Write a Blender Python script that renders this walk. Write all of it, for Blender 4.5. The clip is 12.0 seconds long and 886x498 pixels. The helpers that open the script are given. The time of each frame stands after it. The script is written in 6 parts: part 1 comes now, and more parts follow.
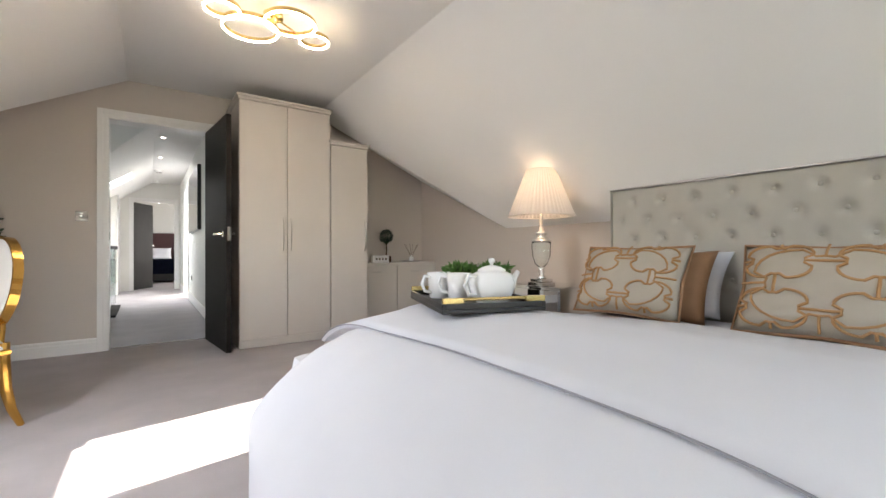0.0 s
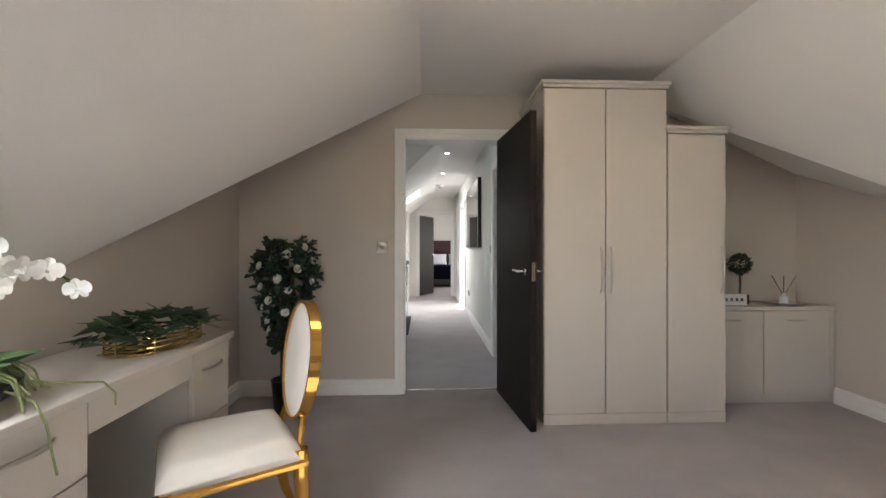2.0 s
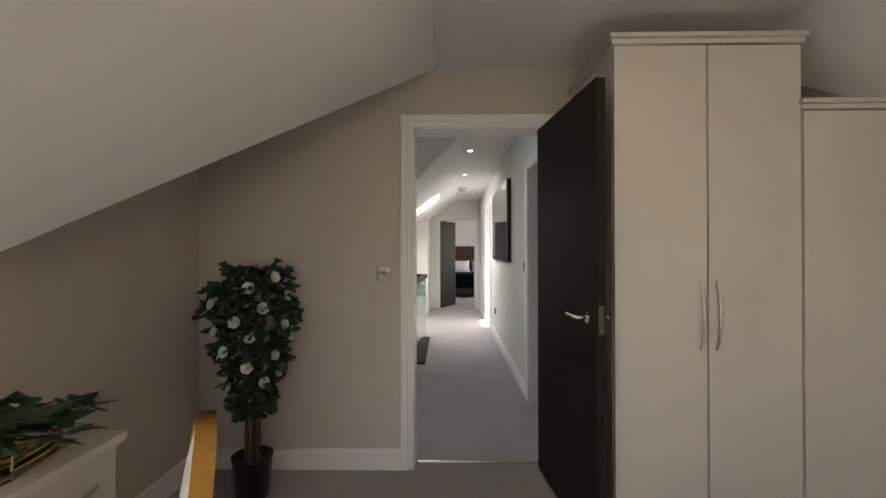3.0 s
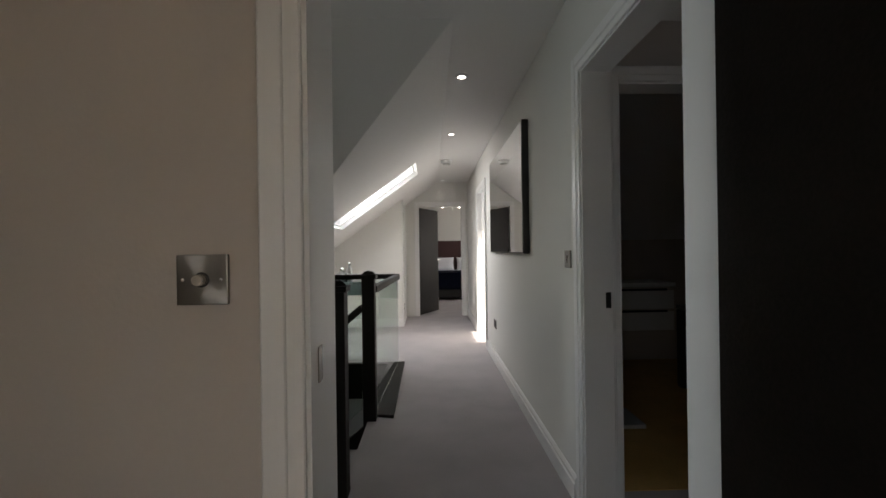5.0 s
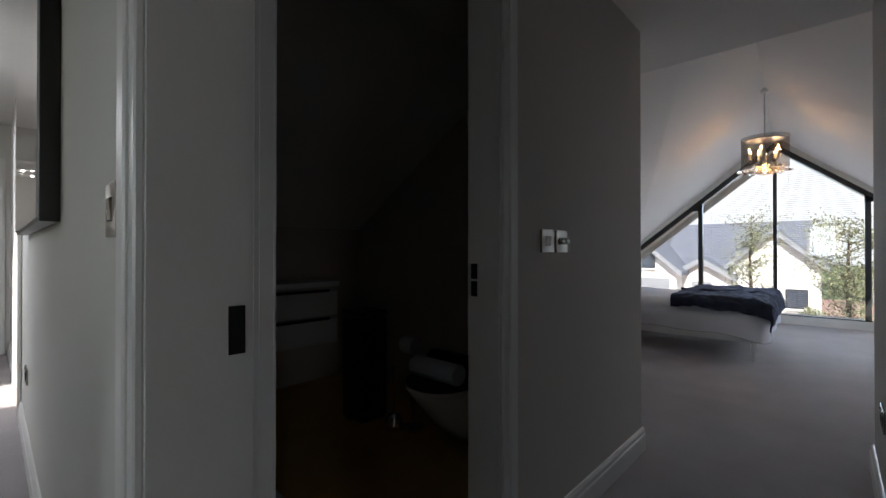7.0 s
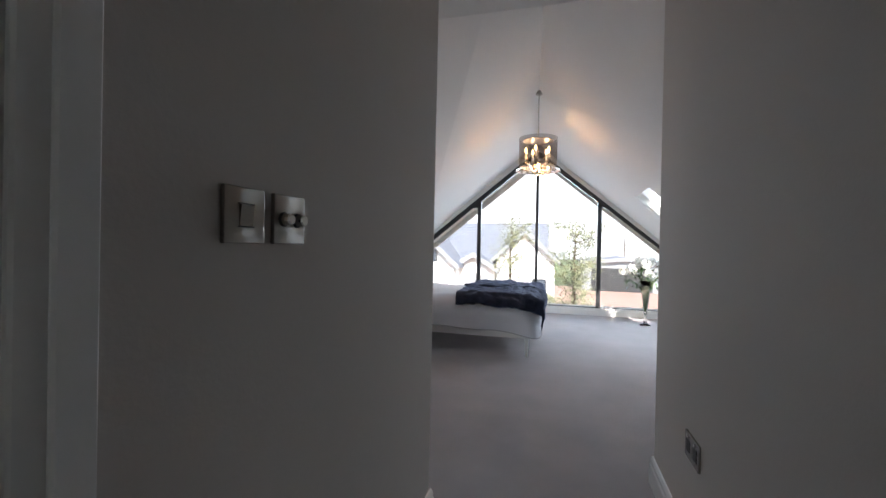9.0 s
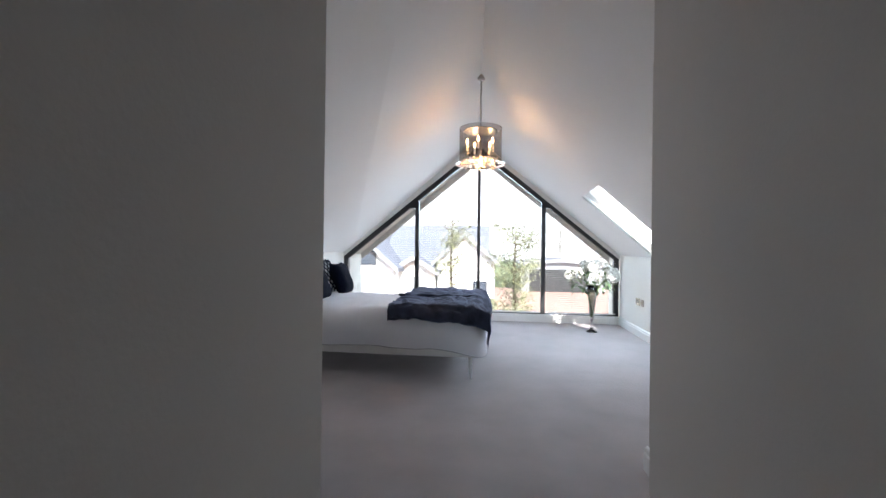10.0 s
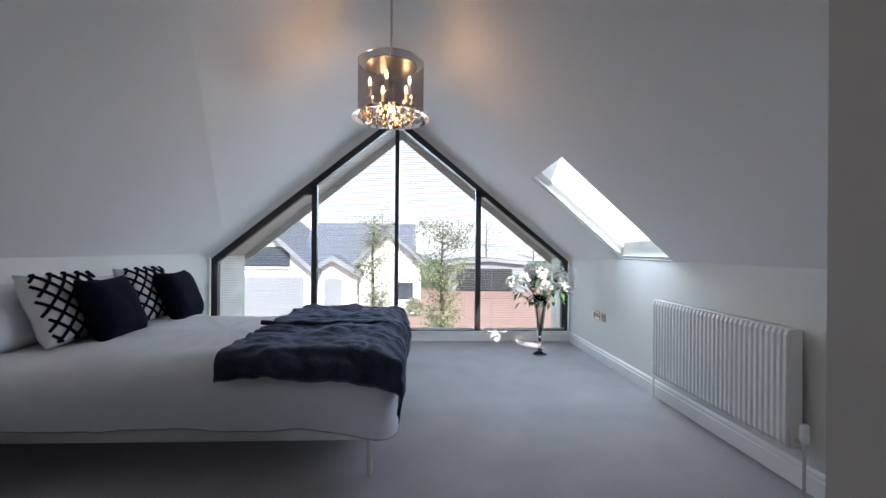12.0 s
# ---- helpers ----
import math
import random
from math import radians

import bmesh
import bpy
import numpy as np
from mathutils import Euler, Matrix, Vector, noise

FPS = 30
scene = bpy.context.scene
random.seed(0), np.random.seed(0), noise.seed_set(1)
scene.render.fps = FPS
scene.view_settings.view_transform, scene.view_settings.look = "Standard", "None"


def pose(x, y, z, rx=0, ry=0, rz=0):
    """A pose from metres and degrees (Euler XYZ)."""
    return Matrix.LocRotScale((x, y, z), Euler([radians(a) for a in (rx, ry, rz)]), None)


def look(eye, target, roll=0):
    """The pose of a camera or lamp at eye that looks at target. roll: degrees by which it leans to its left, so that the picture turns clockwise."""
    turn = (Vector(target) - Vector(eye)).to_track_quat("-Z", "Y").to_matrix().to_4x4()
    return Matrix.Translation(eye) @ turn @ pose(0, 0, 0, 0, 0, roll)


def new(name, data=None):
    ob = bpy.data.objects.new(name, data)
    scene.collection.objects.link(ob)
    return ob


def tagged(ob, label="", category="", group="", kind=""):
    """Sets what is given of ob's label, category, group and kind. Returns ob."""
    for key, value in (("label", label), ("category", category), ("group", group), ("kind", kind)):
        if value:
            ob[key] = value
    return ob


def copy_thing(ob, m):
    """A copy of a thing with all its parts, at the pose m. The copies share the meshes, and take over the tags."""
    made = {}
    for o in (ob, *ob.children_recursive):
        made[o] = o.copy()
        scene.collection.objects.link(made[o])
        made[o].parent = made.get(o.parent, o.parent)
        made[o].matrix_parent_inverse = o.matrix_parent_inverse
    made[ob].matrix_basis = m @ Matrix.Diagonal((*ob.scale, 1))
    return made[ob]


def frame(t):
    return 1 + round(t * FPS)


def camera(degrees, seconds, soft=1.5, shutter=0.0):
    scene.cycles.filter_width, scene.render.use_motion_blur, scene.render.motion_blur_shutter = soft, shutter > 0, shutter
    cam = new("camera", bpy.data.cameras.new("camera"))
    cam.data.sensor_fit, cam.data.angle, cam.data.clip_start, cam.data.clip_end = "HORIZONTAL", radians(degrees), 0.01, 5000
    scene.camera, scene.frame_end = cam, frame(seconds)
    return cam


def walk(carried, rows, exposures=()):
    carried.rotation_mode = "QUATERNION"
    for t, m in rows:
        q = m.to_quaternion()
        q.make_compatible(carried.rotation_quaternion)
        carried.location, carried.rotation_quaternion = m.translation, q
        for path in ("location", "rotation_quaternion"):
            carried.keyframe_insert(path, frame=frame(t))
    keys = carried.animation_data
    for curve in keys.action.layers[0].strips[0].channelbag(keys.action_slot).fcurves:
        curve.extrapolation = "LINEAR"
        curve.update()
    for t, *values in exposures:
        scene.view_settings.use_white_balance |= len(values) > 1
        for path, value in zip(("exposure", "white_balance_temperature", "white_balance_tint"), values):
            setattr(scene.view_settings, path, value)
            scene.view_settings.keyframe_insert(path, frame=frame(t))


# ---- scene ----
cam = camera(93.0, 12.0)
PATH = [
    (0, (0.274, -0.046, 0.854), (1.421, 1.592, 0.864), -0.2),
    (0.5, (0.242, 0.216, 0.905), (1.176, 1.985, 0.900), 0.0),
    (0.7, (0.278, 0.268, 0.898), (1.078, 2.101, 0.897), 0.0),
    (1, (0.233, 0.514, 0.992), (0.79, 2.435, 0.972), -0.0),
    (1.5, (0.193, 0.855, 1.045), (0.42, 2.842, 1.046), -0.1),
    (2, (0.156, 1.277, 1.147), (0.237, 3.275, 1.148), 0.0),
    (2.5, (0.175, 1.673, 1.245), (0.203, 3.673, 1.242), -0.2),
    (3, (0.196, 2.124, 1.294), (0.168, 4.124, 1.303), -0.1),
    (3.2, (0.197, 2.312, 1.318), (0.158, 4.312, 1.319), -0.3),
    (4.8, (0.155, 3.722, 1.232), (0.157, 5.722, 1.223), -1.0),
    (5, (0.198, 3.885, 1.206), (0.259, 5.884, 1.208), -0.8),
    (5.5, (0.31, 4.266, 1.174), (0.704, 6.227, 1.171), -0.7),
    (6, (0.445, 4.609, 1.16), (1.27, 6.43, 1.144), -0.5),
    (6.5, (0.571, 4.864, 1.111), (1.748, 6.481, 1.116), 0.0),
    (7, (0.743, 5.093, 1.084), (2.207, 6.456, 1.095), -0.0),
    (7.5, (0.893, 5.265, 1.08), (2.52, 6.428, 1.059), 0.3),
    (7.6, (0.928, 5.291, 1.079), (2.589, 6.405, 1.057), 1.0),
    (7.7, (0.979, 5.309, 1.076), (2.66, 6.391, 1.05), 1.3),
    (9.3, (1.757, 5.452, 1.086), (3.71, 5.885, 1.081), 0.8),
    (9.5, (1.881, 5.485, 1.093), (3.842, 5.876, 1.092), 0.6),
    (10, (2.233, 5.469, 1.101), (4.217, 5.723, 1.104), 0.7),
    (10.5, (2.593, 5.467, 1.095), (4.587, 5.618, 1.104), 0.3),
    (11, (2.998, 5.448, 1.11), (4.995, 5.554, 1.122), 0.5),
    (11.5, (3.352, 5.447, 1.12), (5.352, 5.484, 1.132), 0.6),
    (12, (3.739, 5.422, 1.114), (5.737, 5.331, 1.117), 0.5),
]
STOPS = [(0.0, 2.55, 6650, 11), (1.0, 2.5, 6450, 10), (1.5, 2.4, 6600, 11), (2.5, 2.08, 6850, 12), (3.2, 1.78, 7050, 13), (5.0, 1.2, 6950, 13), (5.5, 1.1, 6800, 12), (6.0, 1.08, 6550, 11), (6.5, 1.05, 6550, 12), (7.0, 1.05, 6500, 12), (7.5, 0.98, 6500, 12), (9.5, 2.0, 6450, 12), (10.5, 1.86, 6200, 11), (11.3, 1.34, 6120, 11), (12.0, 1.24, 6100, 11)]
walk(cam, [(t, look(eye, target, roll)) for t, eye, target, roll in PATH], exposures=STOPS)

# ---- light ----
SUN = Vector((1.15, 0.35, -1.0)).normalized()
world = bpy.data.worlds.new("sky")
scene.world = world
world.use_nodes = True
wn = world.node_tree
sky = wn.nodes.new("ShaderNodeTexSky")
sky.sky_type, sky.sun_disc = "NISHITA", False
sky.sun_elevation = math.asin(-SUN.z)
sky.sun_rotation = math.atan2(-SUN.x, -SUN.y)
wn.links.new(sky.outputs["Color"], wn.nodes["Background"].inputs["Color"])
wn.nodes["Background"].inputs["Strength"].default_value = 0.15
sun = new("sun", bpy.data.lights.new("sun", "SUN"))
sun.data.energy, sun.data.angle, sun.data.color = 5.0, radians(0.5), (1.0, 0.94, 0.86)
sun.rotation_mode = "QUATERNION"
sun.rotation_quaternion = SUN.to_track_quat("-Z", "Y")


def window_light(name, at, towards, wide, high, watts, tint):
    """Daylight that comes in by one opening."""
    lamp = new(name, bpy.data.lights.new(name, "AREA"))
    lamp.data.shape, lamp.data.size, lamp.data.size_y = "RECTANGLE", wide, high
    lamp.data.energy, lamp.data.color = watts, tint
    lamp.matrix_world = look(at, towards)
    return lamp


window_light("daylight_gable", (11.4, 5.78, 2.5), (6.6, 5.78, 0.0), 5.5, 2.6, 170, (0.66, 0.83, 1.0))
window_light("daylight_main_roof", (7.07, 4.02, 1.455), (7.07, 4.66, 0.69), 0.70, 0.95, 7, (0.72, 0.86, 1.0))
# Fill lamp in an assumed window of the unseen back wall.
window_light("back_fill", (0.45, -2.15, 1.25), (-0.2, 0.6, 1.8), 1.4, 1.6, 4.0, (1.0, 0.95, 0.88))
window_light("daylight_left", (-1.06, 1.68, 1.50), (0.2, 1.85, 0.3), 0.7, 0.6, 6.5, (0.92, 0.95, 1.0))
window_light("daylight_far", (3.5, 14.2, 1.4), (0, 14.2, 0.9), 1.5, 1.3, 14, (1.0, 0.98, 0.95))
window_light("daylight_hall", (-0.55, 9.12, 1.98), (0.5, 9.0, 0.6), 0.7, 1.1, 10.5, (0.94, 0.97, 1.0))
# Fill lamp at an added, unseen landing window; brightens the door jamb.
window_light("landing_fill", (-3.18, 5.40, 1.45), (0.77, 4.75, 1.25), 0.7, 1.0, 1.15, (0.72, 0.88, 1.0)).data.spread = radians(60)

# ---- materials ----


def shader(name, colour, rough=0.6, metal=0.0, vary=0.06, scale=6.0, grain=120.0, bump=0.05, spec=0.5, piece=0.0):
    """A procedural surface: slow blotches, fine grain and fine relief."""
    m = bpy.data.materials.new(name)
    m.use_nodes = True
    nt = m.node_tree
    b = nt.nodes["Principled BSDF"]
    co = nt.nodes.new("ShaderNodeTexCoord")
    big, fine = nt.nodes.new("ShaderNodeTexNoise"), nt.nodes.new("ShaderNodeTexNoise")
    big.inputs["Scale"].default_value, fine.inputs["Scale"].default_value = scale, grain
    big.inputs["Detail"].default_value, fine.inputs["Detail"].default_value = 4, 3
    for n in (big, fine):
        nt.links.new(co.outputs["Object"], n.inputs["Vector"])
    mixed = nt.nodes.new("ShaderNodeMath")
    mixed.operation = "MULTIPLY_ADD"
    mixed.inputs[1].default_value = 0.6
    nt.links.new(big.outputs["Fac"], mixed.inputs[0])
    half = nt.nodes.new("ShaderNodeMath")
    half.operation = "MULTIPLY"
    half.inputs[1].default_value = 0.4
    nt.links.new(fine.outputs["Fac"], half.inputs[0])
    nt.links.new(half.outputs[0], mixed.inputs[2])
    ramp = nt.nodes.new("ShaderNodeValToRGB")
    c = Vector(colour)
    ramp.color_ramp.elements[0].position, ramp.color_ramp.elements[1].position = 0.3, 0.7
    ramp.color_ramp.elements[0].color = (*(c * (1 - vary)), 1)
    ramp.color_ramp.elements[1].color = (*[min(1, v * (1 + vary)) for v in c], 1)
    nt.links.new(mixed.outputs[0], ramp.inputs["Fac"])
    nt.links.new(ramp.outputs["Color"], b.inputs["Base Color"])
    b.inputs["Roughness"].default_value, b.inputs["Metallic"].default_value = rough, metal
    b.inputs["Specular IOR Level"].default_value = spec
    if bump:
        bp = nt.nodes.new("ShaderNodeBump")
        bp.inputs["Strength"].default_value, bp.inputs["Distance"].default_value = min(1, bump * 4), 0.004
        nt.links.new(fine.outputs["Fac"], bp.inputs["Height"])
        nt.links.new(bp.outputs["Normal"], b.inputs["Normal"])
    return m


def glass(name, tint=(0.95, 0.98, 0.97), rough=0.0, ior=1.45):
    m = bpy.data.materials.new(name)
    m.use_nodes = True
    b = m.node_tree.nodes["Principled BSDF"]
    b.inputs["Base Color"].default_value = (*tint, 1)
    b.inputs["Roughness"].default_value, b.inputs["Transmission Weight"].default_value, b.inputs["IOR"].default_value = rough, 1.0, ior
    return m


def glowing(name, colour, strength):
    m = bpy.data.materials.new(name)
    m.use_nodes = True
    b = m.node_tree.nodes["Principled BSDF"]
    b.inputs["Base Color"].default_value = (*colour, 1)
    b.inputs["Emission Color"].default_value, b.inputs["Emission Strength"].default_value = (*colour, 1), strength
    return m


TAUPE = shader("taupe_wall_paint", (0.565, 0.505, 0.453), 0.85, vary=0.02, scale=1.5, bump=0.03)
WHITE = shader("white_ceiling_paint", (0.83, 0.82, 0.80), 0.9, vary=0.015, scale=1.2, bump=0.03)
GREIGE = shader("greige_wall_paint", (0.60, 0.555, 0.515), 0.85, vary=0.02, scale=1.5, bump=0.03)
PALE = shader("pale_wall_paint", (0.74, 0.73, 0.69), 0.85, vary=0.02, scale=1.5, bump=0.03)
GLOSS = shader("white_gloss_paint", (0.80, 0.79, 0.77), 0.3, vary=0.015, bump=0.01)
CARPET = shader("grey_carpet", (0.45, 0.42, 0.425), 0.97, vary=0.12, scale=3.0, grain=450, bump=0.25, spec=0.1)
DARKWOOD = shader("dark_stained_oak", (0.017, 0.014, 0.012), 0.55, vary=0.3, scale=4, bump=0.05, spec=0.12)
BLACKFRAME = shader("anthracite_frame", (0.018, 0.019, 0.021), 0.45, vary=0.1, bump=0.02)
CABINET = shader("cashmere_cabinet", (0.56, 0.515, 0.465), 0.45, vary=0.03, scale=3, bump=0.01)
LINEN = shader("white_bed_linen", (0.68, 0.69, 0.735), 0.9, vary=0.02, scale=8, grain=350, bump=0.015)
WCFLOOR = shader("amber_wc_floor", (0.66, 0.43, 0.15), 0.5, vary=0.15, scale=6, bump=0.03)

# ---- building blocks ----


def part(name, bm, material, parent=None, label="", smooth=False):
    mesh = bpy.data.meshes.new(name)
    bmesh.ops.recalc_face_normals(bm, faces=bm.faces[:])
    bm.to_mesh(mesh)
    bm.free()
    mesh.materials.append(material)
    if smooth:
        mesh.polygons.foreach_set("use_smooth", [True] * len(mesh.polygons))
    ob = new(name, mesh)
    if parent is not None:
        ob.parent = parent
    return tagged(ob, label=label)


def thing(name, at, label, category, group="", turn=0):
    ob = new(name)
    ob.matrix_basis = pose(*at, 0, 0, turn)
    return tagged(ob, label, category, group)


def box(x0, x1, y0, y1, z0, z1, bevel=0.0, bm=None, segments=2):
    bm = bm or bmesh.new()
    made = bmesh.ops.create_cube(bm, size=1.0, matrix=Matrix.Translation(((x0 + x1) / 2, (y0 + y1) / 2, (z0 + z1) / 2)) @ Matrix.Diagonal((abs(x1 - x0), abs(y1 - y0), abs(z1 - z0), 1)))
    if bevel:
        edges = {e for v in made["verts"] for e in v.link_edges}
        bmesh.ops.bevel(bm, geom=list(edges), offset=bevel, segments=segments, affect="EDGES", profile=0.6)
    return bm


def prism(points, direction, bm=None):
    """A flat polygon pushed along direction into a solid."""
    bm = bm or bmesh.new()
    d = Vector(direction)
    low = [bm.verts.new(p) for p in points]
    high = [bm.verts.new(Vector(p) + d) for p in points]
    bm.faces.new(low)
    bm.faces.new(high[::-1])
    n = len(points)
    for i in range(n):
        bm.faces.new((low[i], high[i], high[(i + 1) % n], low[(i + 1) % n]))
    return bm


def setting(name, bm, material, label=""):
    return tagged(part(name, bm, material), label=label, kind="structure")


# ---- the shell ----
AX0, AX1, AY0, AY1 = -1.30, 3.20, -2.20, 4.62
TOP, KNEE = 2.38, 1.08
FL0, FL1 = 0.12, 1.80

setting("floor", box(-1.6, 9.0, -2.4, 4.80, -0.12, 0), CARPET, "grey-mauve cut pile carpet")
setting("floor_hall", box(-0.26, 1.0, 4.80, 11.62, -0.12, 0), CARPET, "grey-mauve cut pile carpet")
setting("floor_gallery", box(-3.2, -0.26, 8.36, 11.62, -0.12, 0), CARPET, "grey-mauve cut pile carpet")
setting("floor_passage", box(1.0, 3.1, 4.80, 5.93, -0.12, 0), CARPET, "grey-mauve cut pile carpet")
setting("floor_main", box(3.1, 9.0, 4.80, 8.2, -0.12, 0), CARPET, "grey-mauve cut pile carpet")
setting("floor_wc", box(1.0, 3.1, 5.93, 8.6, -0.12, 0.004), WCFLOOR, "amber brown washroom floor")

# bedroom walls
bm = box(AX0 - 0.15, -0.05, AY1, AY1 + 0.18, 0, 2.5)
box(-0.05, 0.79, AY1, AY1 + 0.18, 2.065, 2.5, bm=bm)
box(0.79, AX1 + 0.15, AY1, AY1 + 0.18, 0, 2.5, bm=bm)
setting("wall_door", bm, TAUPE, "taupe painted end wall with a doorway")
setting("wall_left", box(AX0 - 0.15, AX0, AY0, 3.03, 0, 1.12, bm=prism([(AX0, 3.03, 0), (AX0, AY1, 0), (AX0, AY1, 1.86), (AX0, 3.03, 1.14)], (-0.15, 0, 0))), TAUPE, "taupe painted low side wall")
setting("wall_right", box(AX1, AX1 + 0.15, AY0, 3.03, 0, 1.12, bm=prism([(AX1, 3.03, 0), (AX1, AY1, 0), (AX1, AY1, 1.86), (AX1, 3.03, 1.14)], (0.15, 0, 0))), TAUPE, "taupe painted low side wall behind the bed")
bm = box(AX0, AX1, AY0 - 0.15, AY0, 0, 0.4)
box(AX0, -0.3, AY0 - 0.15, AY0, 0.4, 2.5, bm=bm)
box(2.2, AX1, AY0 - 0.15, AY0, 0.4, 2.5, bm=bm)
box(-0.3, 2.2, AY0 - 0.15, AY0, 2.1, 2.5, bm=bm)
setting("wall_back", bm, TAUPE, "taupe painted end wall with an opening for the added window")

# bedroom ceiling: a flat middle, two pitches, two corner pieces
YC = 3.03
S = (TOP - KNEE) / (FL0 - AX0)


def pitch_z(x):
    return KNEE + S * (x - AX0)


SKY_A = (-1.285, -0.665, 1.40, 2.06)
setting("ceiling", box(FL0, FL1, AY0, AY1, TOP, TOP + 0.12), WHITE, "white painted ceiling")
bm = bmesh.new()


def hip_y(x):
    return YC + (x - AX0) / (FL0 - AX0) * (AY1 - YC)


def slab(bm, x0, x1, y0, y1=None):
    ends = (hip_y(x1), hip_y(x0)) if y1 is None else (y1, y1)
    prism([(x0, y0, pitch_z(x0)), (x1, y0, pitch_z(x1)), (x1, ends[0], pitch_z(x1)), (x0, ends[1], pitch_z(x0))], (-0.12, -0.03, 0.11), bm)


sx0, sx1, sy0, sy1 = SKY_A
slab(bm, AX0, sx0, AY0)
slab(bm, sx1, FL0, AY0)
slab(bm, sx0, sx1, AY0, sy0)
slab(bm, sx0, sx1, sy1)
prism([(AX0, YC, KNEE), (FL0, AY1, TOP), (AX0, AY1, 1.80)], (0, 0, 0.15), bm)
setting("ceiling_slope_left", bm, WHITE, "white painted sloping ceiling with a roof window")
bm = prism([(AX1, AY0, KNEE), (FL1, AY0, TOP), (FL1, AY1, TOP), (AX1, YC, KNEE)], (0.12, 0, 0.13))
prism([(AX1, YC, KNEE), (AX1, AY1, 1.765), (FL1, AY1, TOP)], (0, 0, 0.15), bm)
setting("ceiling_slope_right", bm, WHITE, "white painted sloping ceiling")

# hall: right wall, flat ceiling, pitch on the left, far wall
HX, HT = 0.88, 2.42
PX0, PX1, PY0, PY1 = 1.0, 3.17, 4.95, 5.87
bm = box(HX, PX0, 5.76, 9.00, 0, 2.5)
box(HX, PX0, 9.00, 9.80, 2.02, 2.5, bm=bm)
box(HX, PX0, 9.80, 11.62, 0, 2.5, bm=bm)
box(HX, PX0, 4.875, 5.76, 2.02, 2.5, bm=bm)
setting("wall_hall_right", bm, PALE, "pale painted hall wall")
bm = box(-0.6, 0.0, 11.5, 11.62, 0, 2.5)
box(0.0, 0.80, 11.5, 11.62, 2.02, 2.5, bm=bm)
box(0.80, 1.0, 11.5, 11.62, 0, 2.5, bm=bm)
setting("wall_hall_end", bm, PALE, "pale painted hall end wall")


def hall_z(x):
    return 2.214 + 0.72 * (x - 0.05)


HR = 0.05 + (HT - 2.214) / 0.72
HV = 6.09
setting("ceiling_hall", box(HR, PX0, 4.80, 11.5, HT, HT + 0.12, bm=box(-3.2, HR, 4.80, HV, HT, HT + 0.12)), WHITE, "white painted hall ceiling")
SKY_H = (-0.96, 0.045, 8.75, 9.50)
hx0, hx1, hy0, hy1 = SKY_H


def valley_y(x):
    return HV + (HT - hall_z(x)) / 0.6


bm = bmesh.new()
for x0, x1, y0, y1 in ((-3.2, hx0, None, 11.5), (hx1, HR, None, 11.5), (hx0, hx1, None, hy0), (hx0, hx1, hy1, 11.5)):
    s0, s1 = (valley_y(x0), valley_y(x1)) if y0 is None else (y0, y0)
    prism([(x0, s0, hall_z(x0)), (x1, s1, hall_z(x1)), (x1, y1, hall_z(x1)), (x0, y1, hall_z(x0))], (-0.14, -0.03, 0.13), bm)
prism([(HR, HV, HT), (-3.2, HV, HT), (-3.2, valley_y(-3.2), hall_z(-3.2))], (0, 0, 0.14), bm)
setting("ceiling_hall_slope", bm, WHITE, "white painted sloping hall ceiling with a roof window")
setting("wall_hall_left", box(-3.35, -3.2, 5.9, 11.6, -2.9, 2.5, bm=box(-3.35, -3.2, 4.80, 5.9, -2.9, 0.85, bm=box(-3.35, -3.2, 4.80, 5.9, 2.05, 2.5, bm=box(-3.2, -0.26, 4.70, 4.81, -2.9, 2.5)))), PALE, "pale painted low stair wall")
setting("wall_hall_nib", box(-3.2, -0.25, 10.54, 11.5, 0, 2.42), PALE, "pale painted cupboard wall under the slope")

# passage
setting("wall_passage_right", box(1.85, 3.73, 4.80, PY0, 0, 2.5, bm=box(PX0 - 0.12, 1.85, 4.80, 4.875, 0, 2.5)), GREIGE, "greige painted passage wall")
setting("wall_wardrobe_end", box(3.85, 4.46, 3.4, 4.70, 0, 2.6, bm=box(3.4, 3.85, 4.62, 4.80, 0, 2.6)), GREIGE, "greige painted wall end")
bm = box(1.87, PX1, PY1, PY1 + 0.12, 0, 2.5)
box(1.075, 1.87, PY1, PY1 + 0.12, 2.02, 2.5, bm=bm)
box(PX0, 1.075, PY1, PY1 + 0.12, 0, 2.5, bm=bm)
box(PX1 - 0.12, PX1, PY1 + 0.12, 8.4, 0, 2.9, bm=bm)
setting("wall_passage_left", bm, GREIGE, "greige painted passage wall with the washroom doorway")
setting("ceiling_passage", box(PX0, 3.75, 4.80, 8.4, 2.29, 2.45), WHITE, "white painted passage ceiling")
setting("wall_bulkhead", box(3.70, 3.75, 4.6, 8.0, 2.45, 2.95), WHITE, "white bulkhead over the passage")
setting("wall_wc", box(PX0, 3.07, 8.3, 8.4, 0, 2.5, bm=box(PX0 - 0.001, PX0 + 0.02, 5.99, 8.3, 0, 2.5, bm=box(2.68, 3.05, 6.2, 6.92, 0, 1.12))), TAUPE, "taupe washroom walls")
setting("ceiling_wc", prism([(PX0 + 0.02, 6.67, 2.29), (PX0 + 0.02, 8.3, 1.28), (PX0 + 0.02, 8.3, 1.40), (PX0 + 0.02, 6.86, 2.29)], (2.03, 0, 0)), WHITE, "white sloping washroom ceiling")

# main bedroom
MX, MY0, MY1, MK, MR, MT = 8.87, 3.62, 7.97, 1.04, 5.78, 2.86


def main_z(y):
    return MT - (MT - MK) * abs(y - MR) / (MY1 - MR)


